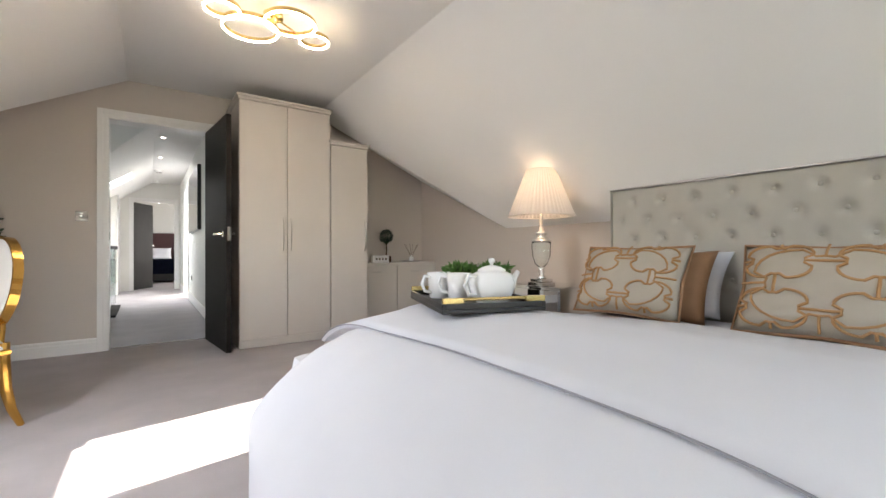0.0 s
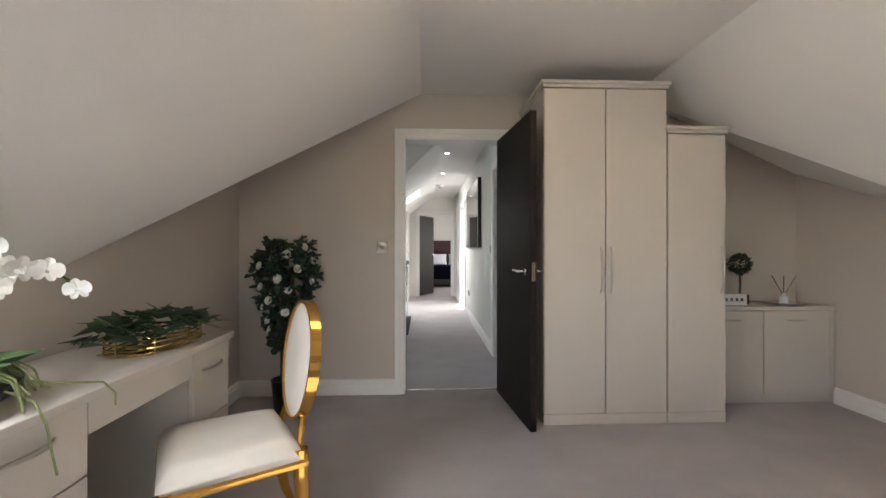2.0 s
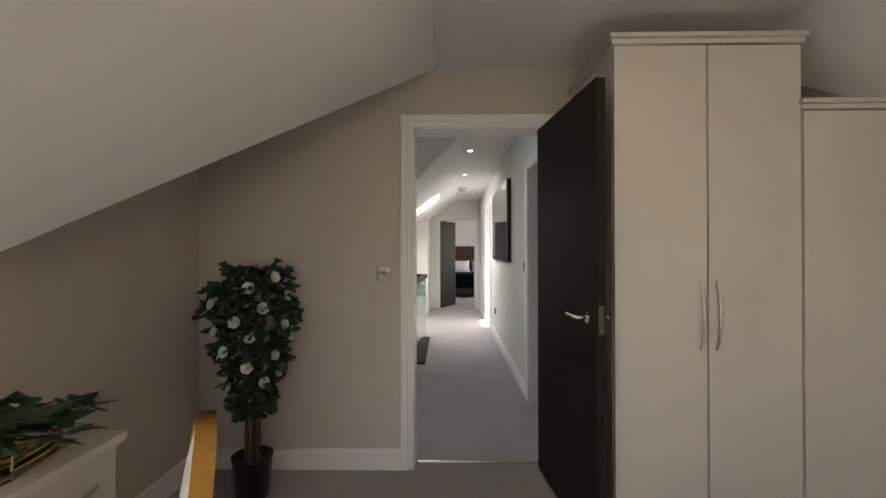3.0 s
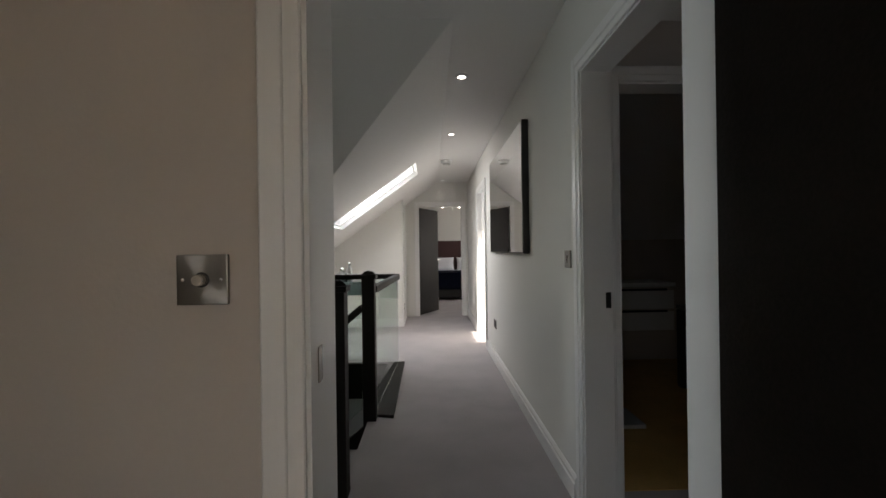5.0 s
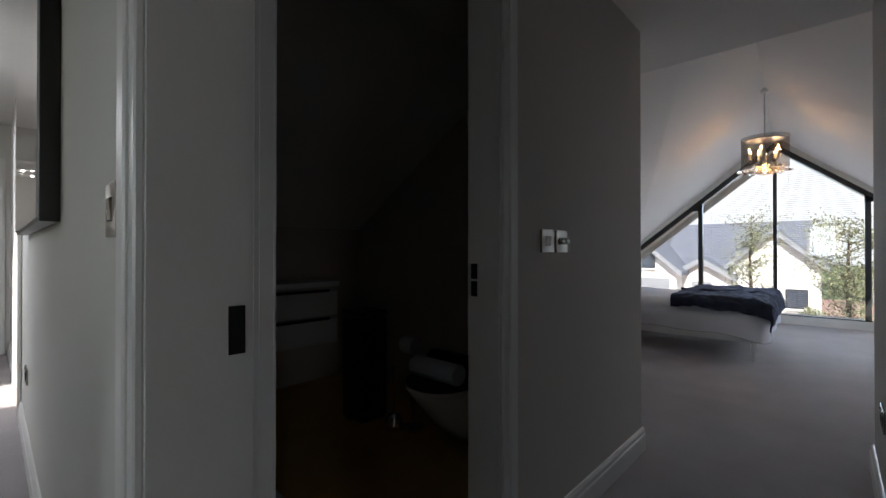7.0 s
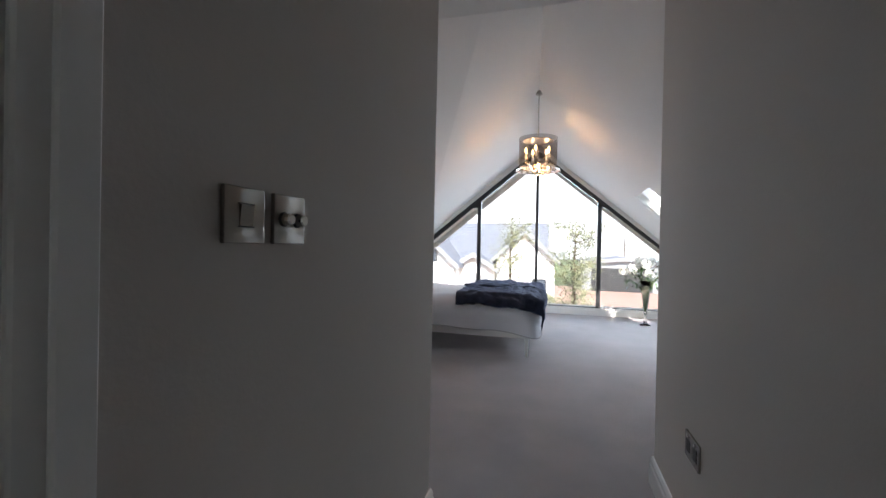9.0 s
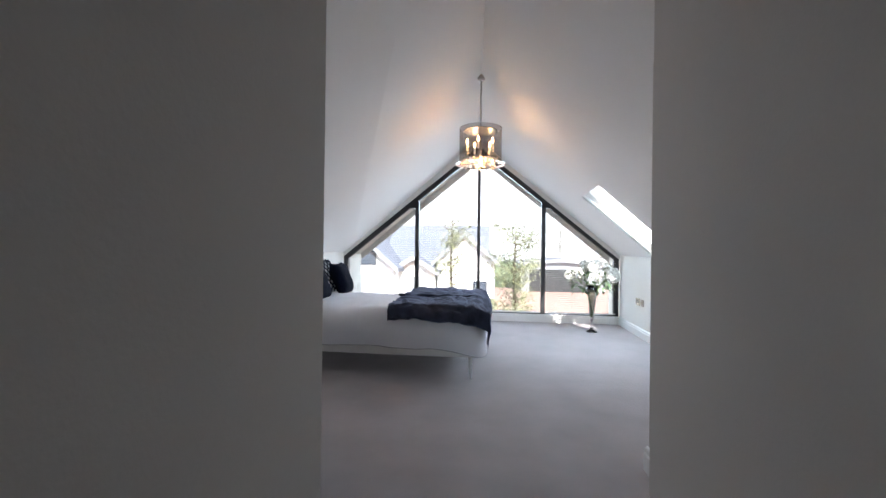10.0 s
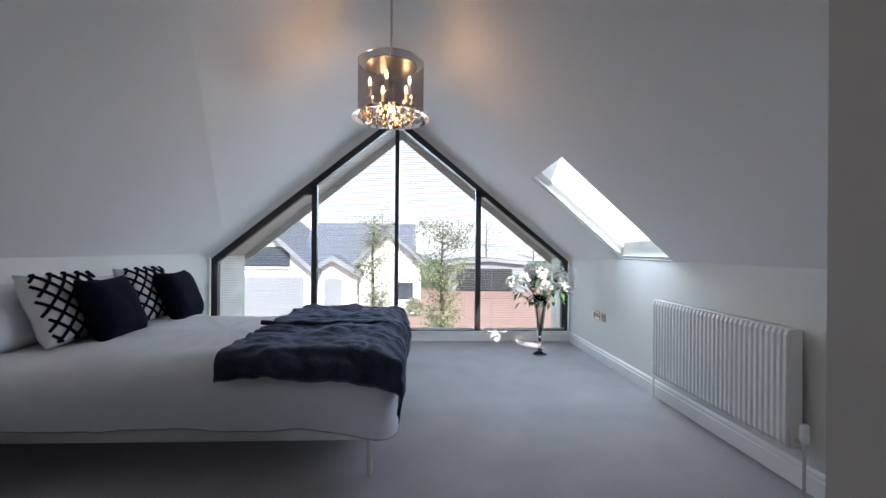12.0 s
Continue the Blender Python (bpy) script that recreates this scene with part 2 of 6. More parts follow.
def ridge(x):
    """The ridge runs slightly askew to the side walls."""
    return 5.645 + 0.057 * (x - 6.49)


def slope_z(x, y):
    return MK + (MT - MK) * (y - MY0) / (ridge(x) - MY0)


setting("wall_main_right", box(4.46, MX, MY0 - 0.15, MY0, 0, 1.2), PALE, "pale painted low side wall")
setting("wall_main_left", box(PX1, MX, MY1, MY1 + 0.15, 0, 1.2), PALE, "pale painted low side wall behind the bed")
SKY_M = (6.69, 7.50, 3.63, 4.46)
bm = prism([(PX1, ridge(PX1), MT), (PX1, MY1, MK), (9.3, MY1, MK), (9.3, ridge(9.3), MT)], (0, 0, 0.15))
setting("ceiling_main_left", bm, WHITE, "white painted sloping ceiling")
bm = bmesh.new()
mx0, mx1, my0, my1 = SKY_M
for x0, x1, y0, y1 in ((3.75, mx0, MY0, None), (mx1, 9.3, MY0, None), (mx0, mx1, MY0, my0), (mx0, mx1, my1, None)):
    e0, e1 = (ridge(x0), ridge(x1)) if y1 is None else (y1, y1)
    prism([(x0, y0, slope_z(x0, y0)), (x1, y0, slope_z(x1, y0)), (x1, e1, slope_z(x1, e1)), (x0, e0, slope_z(x0, e0))], (-0.06, -0.05, 0.06), bm)
setting("ceiling_main_right", bm, WHITE, "white painted sloping ceiling with a roof window")
# gable wall round the glazing
GK, GA, GY = 0.98, 2.74, 5.77


def gable_z(y):
    return GA - (GA - GK) * abs(y - GY) / (7.96 - GY)


bm = box(8.87, 9.02, MY0 - 0.15, MY1 + 0.15, -0.12, 0.06)
prism([(8.87, 7.96, GK), (8.87, GY, GA), (8.87, MR, MT + 0.1), (8.87, MY1 + 0.15, main_z(MY1) + 0.1)], (0.15, 0, 0), bm)
prism([(8.87, 3.63, GK), (8.87, MY0 - 0.15, main_z(MY0) + 0.1), (8.87, MR, MT + 0.1), (8.87, GY, GA)], (0.15, 0, 0), bm)
setting("wall_gable", bm, PALE, "white gable wall round the big window")

# ---- trim ----


def skirting(name, runs, material=None):
    """Moulded skirting: a board with a stepped top. runs: (x0, y0, x1, y1, side) with side +1 or -1 for the way it stands off."""
    bm = bmesh.new()
    for x0, y0, x1, y1, side in runs:
        d = Vector((x1 - x0, y1 - y0, 0)).normalized()
        n = Vector((-d.y, d.x, 0)) * side
        prof = [(0, 0.001), (0.018, 0.001), (0.018, 0.085), (0.013, 0.092), (0.013, 0.108), (0.006, 0.120), (0, 0.122)]
        pts = [Vector((x0, y0, 0)) + n * a + Vector((0, 0, z)) for a, z in prof]
        prism(pts, Vector((x1 - x0, y1 - y0, 0)), bm)
    return setting(name, bm, material or GLOSS, "white gloss moulded skirting board")


skirting("baseboard", [(AX0, AY1, -0.09, AY1, -1), (AX0, AY0, AX0, AY1 - 0.02, -1), (AX1, AY0, AX1, 4.28, 1)])
skirting("baseboard_hall", [(HX, 5.85, HX, 8.92, 1), (HX, 9.88, HX, 11.48, 1), (-0.25, 10.56, -0.25, 11.48, -1), (-3.2, 10.54, -0.23, 10.54, -1)])
skirting("baseboard_passage", [(1.925, PY1, PX1 + 0.018, PY1, -1), (1.85, PY0, 3.73 + 0.018, PY0, 1), (3.868, 4.70, 4.478, 4.70, 1), (PX1, PY1, PX1, MY1, -1)])
skirting("baseboard_main", [(4.47, MY0, 8.86, MY0, 1), (PX1 + 0.02, MY1, 8.86, MY1, -1), (8.87, MY0 + 0.02, 8.87, MY1 - 0.02, 1)])


def doorcase(name, x0, x1, y0, y1, high, both=True):
    """Lining and moulded architraves of a doorway in a wall that runs along x from x0 to x1, y0 to y1 thick."""
    bm = bmesh.new()
    t, w = 0.035, 0.068
    box(x0 - t, x0, y0 - 0.004, y1 + 0.004, 0.001, high, bm=bm)
    box(x1, x1 + t, y0 - 0.004, y1 + 0.004, 0.001, high, bm=bm)
    box(x0 - t, x1 + t, y0 - 0.004, y1 + 0.004, high, high + t, bm=bm)
    for y, s in ((y0, -1), (y1, 1)) if both else ((y0, -1),):
        for depth, a, b in ((0.016, 0.008, w), (0.022, w * 0.55, w + 0.012)):
            lo, hi = sorted((y + s * 0.004, y + s * depth))
            box(x0 - b, x0 - a, lo, hi, 0.001, high + b, 0.003, bm, 1)
            box(x1 + a, x1 + b, lo, hi, 0.001, high + b, 0.003, bm, 1)
            box(x0 - a, x1 + a, lo, hi, high + a, high + b, 0.003, bm, 1)
    return bm


STEEL = shader("brushed_steel", (0.30, 0.28, 0.25), 0.24, 1.0, vary=0.05, bump=0.01)
SPUN = shader("radially_brushed_steel", (0.28, 0.26, 0.235), 0.30, 1.0, vary=0.06, grain=300, bump=0.005)
_b = SPUN.node_tree.nodes["Principled BSDF"]
_g = SPUN.node_tree.nodes.new("ShaderNodeTangent")
_g.direction_type, _g.axis = "RADIAL", "Z"
_b.inputs["Anisotropic"].default_value = 0.85
SPUN.node_tree.links.new(_g.outputs["Tangent"], _b.inputs["Tangent"])
CHROME = shader("polished_chrome", (0.80, 0.79, 0.77), 0.07, 1.0, vary=0.01, bump=0)
BLACKPLATE = shader("black_metal", (0.03, 0.03, 0.03), 0.4, 0.6, bump=0)


def turned(bm, m):
    bmesh.ops.transform(bm, matrix=m, verts=bm.verts[:])
    return bm


d1 = setting("door_1", doorcase("d", -0.01, 0.765, AY1, AY1 + 0.18, 2.02), GLOSS, "white gloss door frame")
part("threshold_strip", box(0.0, 0.765, 4.69, 4.72, 0.001, 0.007, 0.002), STEEL, d1, "thin metal carpet strip")
part("strike_plate", box(-0.010, -0.0075, 4.66, 4.685, 0.965, 1.03), STEEL, d1)
for z in (0.25, 1.0, 1.75):
    part("hinge", box(0.7625, 0.765, 4.63, 4.66, z, z + 0.1), STEEL, d1)
# doorway from the hall to the passage, in the wall that runs along y
bm = turned(doorcase("d", 4.91, 5.73, -PX0, -HX, 1.985), Matrix.Rotation(radians(90), 4, "Z"))
d2 = setting("door_2", bm, GLOSS, "white gloss door frame")
part("strike_plate", box(0.975, 0.998, 5.7275, 5.73, 0.935, 1.005), BLACKPLATE, d2)
d3 = setting("door_3", doorcase("d", 1.11, 1.835, PY1, PY1 + 0.12, 1.985, False), GLOSS, "white gloss washroom door frame")
for z in (0.935, 0.993):
    part("strike_plate", box(1.8325, 1.835, 5.955, 5.98, z, z + 0.05), BLACKPLATE, d3)
setting("door_4", doorcase("d", 0.0, 0.765, 11.5, 11.62, 1.985, False), GLOSS, "white gloss door frame at the hall's end")
bm = turned(doorcase("d", 9.02, 9.78, -PX0, -HX, 1.985), Matrix.Rotation(radians(90), 4, "Z"))
d5 = setting("door_5", bm, GLOSS, "white gloss door frame in the hall wall")
part("door_panel", box(0.93, 0.97, 9.02, 9.78, 0.01, 1.985), GLOSS, d5, "white closed door")
part("door_frame", turned(doorcase("d", 10.66, 11.4, 0.25, 0.27, 1.985, False), Matrix.Rotation(radians(90), 4, "Z")), GLOSS, bpy.data.objects["wall_hall_nib"])
part("cupboard_door", box(-0.2545, -0.24, 10.66, 11.40, 0.01, 1.98), GLOSS, bpy.data.objects["wall_hall_nib"])
for z in (0.25, 1.0, 1.72):
    part("hinge", box(-0.24, -0.228, 10.67, 10.70, z, z + 0.1), STEEL, bpy.data.objects["wall_hall_nib"])

# ---- helpers for shaped things ----


def lathe(profile, bm=None, at=(0, 0, 0), seg=28):
    """A body of revolution about z from (radius, height) pairs."""
    bm = bm or bmesh.new()
    rings = []
    for r, z in profile:
        if r < 1e-5:
            rings.append([bm.verts.new((at[0], at[1], at[2] + z))])
        else:
            rings.append([bm.verts.new((at[0] + r * math.cos(2 * math.pi * i / seg), at[1] + r * math.sin(2 * math.pi * i / seg), at[2] + z)) for i in range(seg)])
    for a, b in zip(rings, rings[1:]):
        for i in range(seg):
            j = (i + 1) % seg
            if len(a) == 1 and len(b) > 1:
                bm.faces.new((a[0], b[i], b[j]))
            elif len(b) == 1 and len(a) > 1:
                bm.faces.new((a[i], a[j], b[0]))
            elif len(a) > 1:
                bm.faces.new((a[i], a[j], b[j], b[i]))
    return bm


def tube(points, radius, bm=None, seg=8, closed=False):
    """A round bar along points; radius may be one number or one for each point."""
    bm = bm or bmesh.new()
    pts = [Vector(p) for p in points]
    n = len(pts)
    rad = radius if isinstance(radius, (list, tuple)) else [radius] * n
    rings, ref = [], None
    for i, p in enumerate(pts):
        a = pts[(i - 1) % n] if closed or i else p
        b = pts[(i + 1) % n] if closed or i < n - 1 else p
        d = (b - a).normalized()
        if ref is None:
            ref = d.orthogonal().normalized()
        ref = (ref - d * ref.dot(d)).normalized()
        side = d.cross(ref)
        rings.append([bm.verts.new(p + (ref * math.cos(2 * math.pi * k / seg) + side * math.sin(2 * math.pi * k / seg)) * rad[i]) for k in range(seg)])
    for i in range(n if closed else n - 1):
        a, b = rings[i], rings[(i + 1) % n]
        for k in range(seg):
            bm.faces.new((a[k], a[(k + 1) % seg], b[(k + 1) % seg], b[k]))
    if not closed:
        bm.faces.new(rings[0][::-1])
        bm.faces.new(rings[-1])
    return bm


def cushion(w, h, d, bm=None, pinch=0.08, m=16, seed=0.0):
    """A stuffed square lying in the xz plane, thickest in the middle, with pulled-in edges and pointed corners."""
    bm = bm or bmesh.new()
    sheets = []
    for side in (-1, 1):
        grid = []
        for i in range(m + 1):
            row = []
            for j in range(m + 1):
                u, v = 2 * i / m - 1, 2 * j / m - 1
                full = max(0.0, (1 - u ** 4)) ** 0.55 * max(0.0, (1 - v ** 4)) ** 0.55
                x = u * w / 2 * (1 - pinch * (1 - v * v) * abs(u) ** 3)
                z = v * h / 2 * (1 - pinch * (1 - u * u) * abs(v) ** 3)
                wob = noise.noise((u * 2.2 + seed, v * 2.2, side + seed)) * 0.012
                row.append(bm.verts.new((x, side * full * (d / 2 + wob), z)))
            grid.append(row)
        for i in range(m):
            for j in range(m):
                q = (grid[i][j], grid[i + 1][j], grid[i + 1][j + 1], grid[i][j + 1])
                bm.faces.new(q if side < 0 else q[::-1])
        sheets.append(grid)
    bmesh.ops.remove_doubles(bm, verts=bm.verts[:], dist=1e-4)
    return bm


def leaf(bm, at, out, up, length, width, fold=0.25):
    """One leaf: a bent blade of six triangles from at along out."""
    o, u = Vector(out).normalized(), Vector(up)
    side = o.cross(u)
    if side.length < 1e-4:
        side = o.orthogonal()
    side.normalize()
    n = side.cross(o).normalized()
    p = Vector(at)
    v0 = bm.verts.new(p)
    mid = bm.verts.new(p + o * length * 0.5 + n * length * 0.05)
    l = bm.verts.new(p + o * length * 0.42 + side * width / 2 + n * width * fold)
    r = bm.verts.new(p + o * length * 0.42 - side * width / 2 + n * width * fold)
    tip = bm.verts.new(p + o * length - n * length * 0.12)
    for f in ((v0, l, mid), (v0, mid, r), (l, tip, mid), (mid, tip, r)):
        bm.faces.new(f)


def rand_dir(rng, low=-1.0):
    while True:
        v = Vector((rng.uniform(-1, 1), rng.uniform(-1, 1), rng.uniform(low, 1)))
        if 0.1 < v.length < 1:
            return v.normalized()


def sheet(name, bm, material, parent, label=""):
    return part(name, bm, material, parent, label, smooth=True)


GOLD = shader("polished_gold", (0.75, 0.42, 0.10), 0.14, 1.0, vary=0.05, bump=0)
BRASS = shader("pale_brass", (0.72, 0.55, 0.24), 0.18, 1.0, vary=0.05, bump=0)
CREAM = shader("cream_upholstery", (0.68, 0.63, 0.56), 0.75, vary=0.05, scale=10, grain=500, bump=0.12)
OFFWHITE = shader("white_velvet", (0.74, 0.73, 0.74), 0.8, vary=0.04, scale=10, grain=400, bump=0.08)
TUFT = shader("champagne_fabric", (0.44, 0.415, 0.365), 0.6, vary=0.06, scale=9, grain=600, bump=0.12)
WEAVE = shader("cream_weave", (0.43, 0.385, 0.32), 0.75, vary=0.06, scale=10, grain=500, bump=0.1)
RIBBON = shader("tan_ribbon", (0.40, 0.22, 0.09), 0.55, vary=0.12, scale=14, grain=500, bump=0.08)
BROWN = shader("copper_brown_fabric", (0.30, 0.16, 0.08), 0.6, vary=0.15, scale=12, grain=600, bump=0.12)
HEM = shader("grey_piping", (0.30, 0.30, 0.33), 0.8, vary=0.1, bump=0.02)
SATIN = shader("satin_steel", (0.52, 0.49, 0.45), 0.35, 1.0, vary=0.05, bump=0.01)
NAVY = shader("navy_plush", (0.005, 0.007, 0.017), 0.95, vary=0.3, scale=20, grain=300, bump=0.3, spec=0.08)
FUR = shader("slate_blue_fur", (0.026, 0.031, 0.055), 0.8, vary=0.75, scale=9, grain=140, bump=0.6, spec=0.25)
_b = FUR.node_tree.nodes["Principled BSDF"]
_b.inputs["Sheen Weight"].default_value, _b.inputs["Sheen Roughness"].default_value = 0.35, 0.35
_b.inputs["Sheen Tint"].default_value = (0.55, 0.65, 1.0, 1)
CERAMIC = shader("white_china", (0.80, 0.80, 0.79), 0.15, vary=0.01, bump=0)
LEAF = shader("green_leaf", (0.045, 0.095, 0.030), 0.5, vary=0.4, scale=9, bump=0.05)
DARKLEAF = shader("dark_ivy_leaf", (0.018, 0.045, 0.022), 0.45, vary=0.45, scale=12, bump=0.05)
BRIGHTLEAF = shader("bright_herb_leaf", (0.07, 0.17, 0.03), 0.55, vary=0.4, scale=25, bump=0.05)
ROOT = shader("pale_green_air_root", (0.20, 0.24, 0.10), 0.6, vary=0.3, bump=0.05)
STEM = shader("stem", (0.10, 0.14, 0.05), 0.6, vary=0.3, bump=0.05)
BARK = shader("brown_cane", (0.09, 0.055, 0.03), 0.8, vary=0.3, bump=0.2)
PETAL = shader("white_petal", (0.80, 0.79, 0.74), 0.6, vary=0.06, scale=20, bump=0.03)
SILVER = shader("mirrored_silver", (0.72, 0.74, 0.74), 0.06, 1.0, vary=0.02, bump=0)
MIRROR = shader("mirror_glass", (0.82, 0.84, 0.85), 0.02, 1.0, vary=0.005, bump=0)
SMOKED = shader("smoked_mirror", (0.44, 0.46, 0.47), 0.06, 1.0, vary=0.03, bump=0)
BLACKWOOD = shader("black_lacquer", (0.012, 0.011, 0.011), 0.3, vary=0.2, bump=0.02)
CLEAR = glass("clear_glass")
AMBER = glass("amber_crystal", (1.0, 0.86, 0.72))
PANE = bpy.data.materials.new("window_pane")
PANE.use_nodes = True
_n = PANE.node_tree
_t, _g, _m = _n.nodes.new("ShaderNodeBsdfTransparent"), _n.nodes.new("ShaderNodeBsdfGlossy"), _n.nodes.new("ShaderNodeMixShader")
_t.inputs["Color"].default_value = (0.96, 0.98, 0.98, 1)
_g.inputs["Roughness"].default_value, _m.inputs["Fac"].default_value = 0.02, 0.05
_n.links.new(_t.outputs[0], _m.inputs[1])
_n.links.new(_g.outputs[0], _m.inputs[2])
_n.links.new(_m.outputs[0], _n.nodes["Material Output"].inputs["Surface"])
GREENGLASS = glass("balustrade_glass", (0.86, 0.93, 0.90), 0.0, 1.12)
SHADE = bpy.data.materials.new("pleated_lamp_shade")
SHADE.use_nodes = True
_n = SHADE.node_tree
_d, _t, _m = _n.nodes.new("ShaderNodeBsdfDiffuse"), _n.nodes.new("ShaderNodeBsdfTranslucent"), _n.nodes.new("ShaderNodeMixShader")
_d.inputs["Color"].default_value, _t.inputs["Color"].default_value, _m.inputs["Fac"].default_value = (0.80, 0.75, 0.71, 1), (0.80, 0.74, 0.68, 1), 0.35
_n.links.new(_d.outputs[0], _m.inputs[1])
_n.links.new(_t.outputs[0], _m.inputs[2])
_n.links.new(_m.outputs[0], _n.nodes["Material Output"].inputs["Surface"])
LED = glowing("warm_led", (1.0, 0.82, 0.60), 8.0)
SPOT = glowing("downlight_lens", (1.0, 0.95, 0.88), 5.0)
CANDLE = glowing("candle_bulb", (1.0, 0.62, 0.25), 14.0)


def bulb(name, at, watts, colour, radius=0.03):
    lamp = new(name, bpy.data.lights.new(name, "POINT"))
    lamp.data.energy, lamp.data.color, lamp.data.shadow_soft_size = watts, colour, radius
    lamp.location = at
    return lamp


def plate(name, at, normal, wide=0.086, label="", kind="switch"):
    """A brushed steel switch or socket plate on a wall, screwed flat."""
    ob = thing(name, at, label, "switch" if kind == "switch" else "socket")
    n = Vector(normal)
    ob.rotation_mode = "QUATERNION"
    ob.rotation_quaternion = n.to_track_quat("Z", "Y")
    part("plate", box(-wide / 2, wide / 2, -0.043, 0.043, 0.0, 0.008, 0.002), SPUN if wide < 0.1 else STEEL, ob)
    if kind in ("dimmer", "double_dimmer"):
        for x in (0.0,) if kind == "dimmer" else (-0.019, 0.019):
            k = part("knob", lathe([(0, 0.026), (0.0085, 0.026), (0.010, 0.023), (0.0105, 0.006), (0.0, 0.006)], at=(x, 0, 0), seg=18), CHROME, ob, "round chrome knob")
            part("collar", lathe([(0.0106, 0.011), (0.013, 0.010), (0.013, 0.006), (0.0106, 0.006)], at=(x, 0, 0), seg=18), BLACKPLATE, k)
        for x in (-0.032, 0.032):
            part("screw", lathe([(0, 0.0092), (0.003, 0.0088), (0.0035, 0.007), (0, 0.007)], at=(x, 0, 0), seg=10), CHROME, ob)
    elif kind == "switch":
        r = part("rocker", prism([(-0.014, -0.016, 0.007), (-0.014, 0.016, 0.007), (-0.014, 0.016, 0.0125), (-0.014, -0.016, 0.009)], (0.028, 0, 0)), STEEL, ob)
        part("rocker_edge", box(-0.016, 0.016, 0.0165, 0.0185, 0.007, 0.0105, bm=box(-0.016, 0.016, -0.0185, -0.0165, 0.007, 0.0105)), BLACKPLATE, r)
    else:
        for k in (-1, 1):
            part("socket_insert", box(k * wide / 4 - 0.017, k * wide / 4 + 0.017, -0.02, 0.022, 0.006, 0.0095), BLACKPLATE, ob)
            part("rocker", box(k * wide / 4 - 0.006, k * wide / 4 + 0.006, 0.026, 0.036, 0.006, 0.012), CHROME, ob)
    return ob


# ---- first bedroom ----


def bow_handle(length, off=0.03, radius=0.006):
    """A bowed bar handle lying along z, standing off along -y."""
    pts = []
    for i in range(11):
        a = i / 10
        pts.append((0, -off * math.sin(math.pi * a) ** 0.7 - 0.001, (a - 0.5) * length))
    return tube(pts, [radius * (0.7 + 0.6 * math.sin(math.pi * i / 10)) for i in range(11)], seg=8)


def wardrobe(name, x0, x1, high, doors, handles, label):
    """Fitted wardrobe whose front is at y = 3.98."""
    w = x1 - x0
    ob = thing(name, (x0, 3.98, 0), label, "wardrobe", "fitted wardrobes")
    part("body", box(0.002, w - 0.002, 0.022, 0.635, 0.07, high - 0.045), CABINET, ob)
    part("plinth", box(0.0, w, 0.004, 0.60, 0.001, 0.07, 0.003), CABINET, ob)
    bm = box(-0.008, w + 0.008, -0.010, 0.635, high - 0.045, high - 0.022, 0.004)
    box(-0.020, w + 0.02, -0.024, 0.635, high - 0.022, high, 0.006, bm)
    part("cornice", bm, CABINET, ob)
    step = w / doors
    for i in range(doors):
        d = part("door", box(i * step + 0.004, (i + 1) * step - 0.004, 0.0, 0.020, 0.075, high - 0.05, 0.002), CABINET, ob)
        hx = i * step + (step - 0.035 if handles[i] > 0 else 0.035)
        h = part("handle", turned(bow_handle(0.30), Matrix.Translation((hx, 0, 1.01))), SATIN, d, "bowed steel handle")
    return ob


wardrobe("wardrobe", 0.92, 1.74, 2.245, 2, (1, -1), "tall cashmere two-door fitted wardrobe with bowed handles")
wardrobe("wardrobe", 1.745, 2.14, 1.955, 1, (1,), "narrow cashmere single-door fitted wardrobe under the slope")

low = thing("low_cabinet", (2.145, 4.29, 0), "low cashmere two-door cabinet fitted under the slope", "cabinet")
part("body", box(0.0, 1.05, 0.022, 0.325, 0.07, 0.695), CABINET, low)
part("plinth", box(0.0, 1.05, 0.03, 0.3, 0.001, 0.07), CABINET, low)
part("top", box(0.0, 1.052, -0.012, 0.325, 0.695, 0.722, 0.004), CABINET, low)
for i in range(2):
    d = part("door", box(i * 0.51 + 0.004, i * 0.51 + 0.506, 0, 0.02, 0.075, 0.69, 0.002), CABINET, low)
    part("handle", turned(bow_handle(0.16, 0.02, 0.005), Matrix.Translation((i * 0.51 + 0.255, 0, 0.62)) @ Matrix.Rotation(radians(90), 4, "Y")), SATIN, d)
part("filler", box(1.02, 1.052, 0, 0.02, 0.07, 0.695), CABINET, low)

# things on the low cabinet
rng = random.Random(3)
top = thing("topiary_ball", (2.60, 4.46, 0.722), "small round topiary ball in a wooden pot", "plant")
part("pot", box(-0.045, 0.045, -0.045, 0.045, 0, 0.075, 0.004), BARK, top)
part("stem", tube([(0, 0, 0.07), (0.006, 0, 0.15), (0, 0, 0.25)], 0.008), BARK, top)
bm = bmesh.new()
for _ in range(420):
    d = rand_dir(rng)
    leaf(bm, Vector((0, 0, 0.31)) + d * rng.uniform(0.05, 0.072), d + rand_dir(rng) * 0.8, (0, 0, 1), 0.03, 0.02)
part("foliage", bm, DARKLEAF, top)
sign = thing("letter_block", (2.49, 4.40, 0.722), "white block sign with faint grey lettering", "ornament")
part("block", box(-0.10, 0.10, -0.03, 0.03, 0, 0.085, 0.004), CERAMIC, sign)
for k in range(4):
    part("mark", box(-0.07 + k * 0.04, -0.05 + k * 0.04, -0.0315, -0.03, 0.03, 0.055), STEEL, sign)
dif = thing("reed_diffuser", (2.93, 4.43, 0.722), "glass reed diffuser with brown reeds on a silver dish", "diffuser")
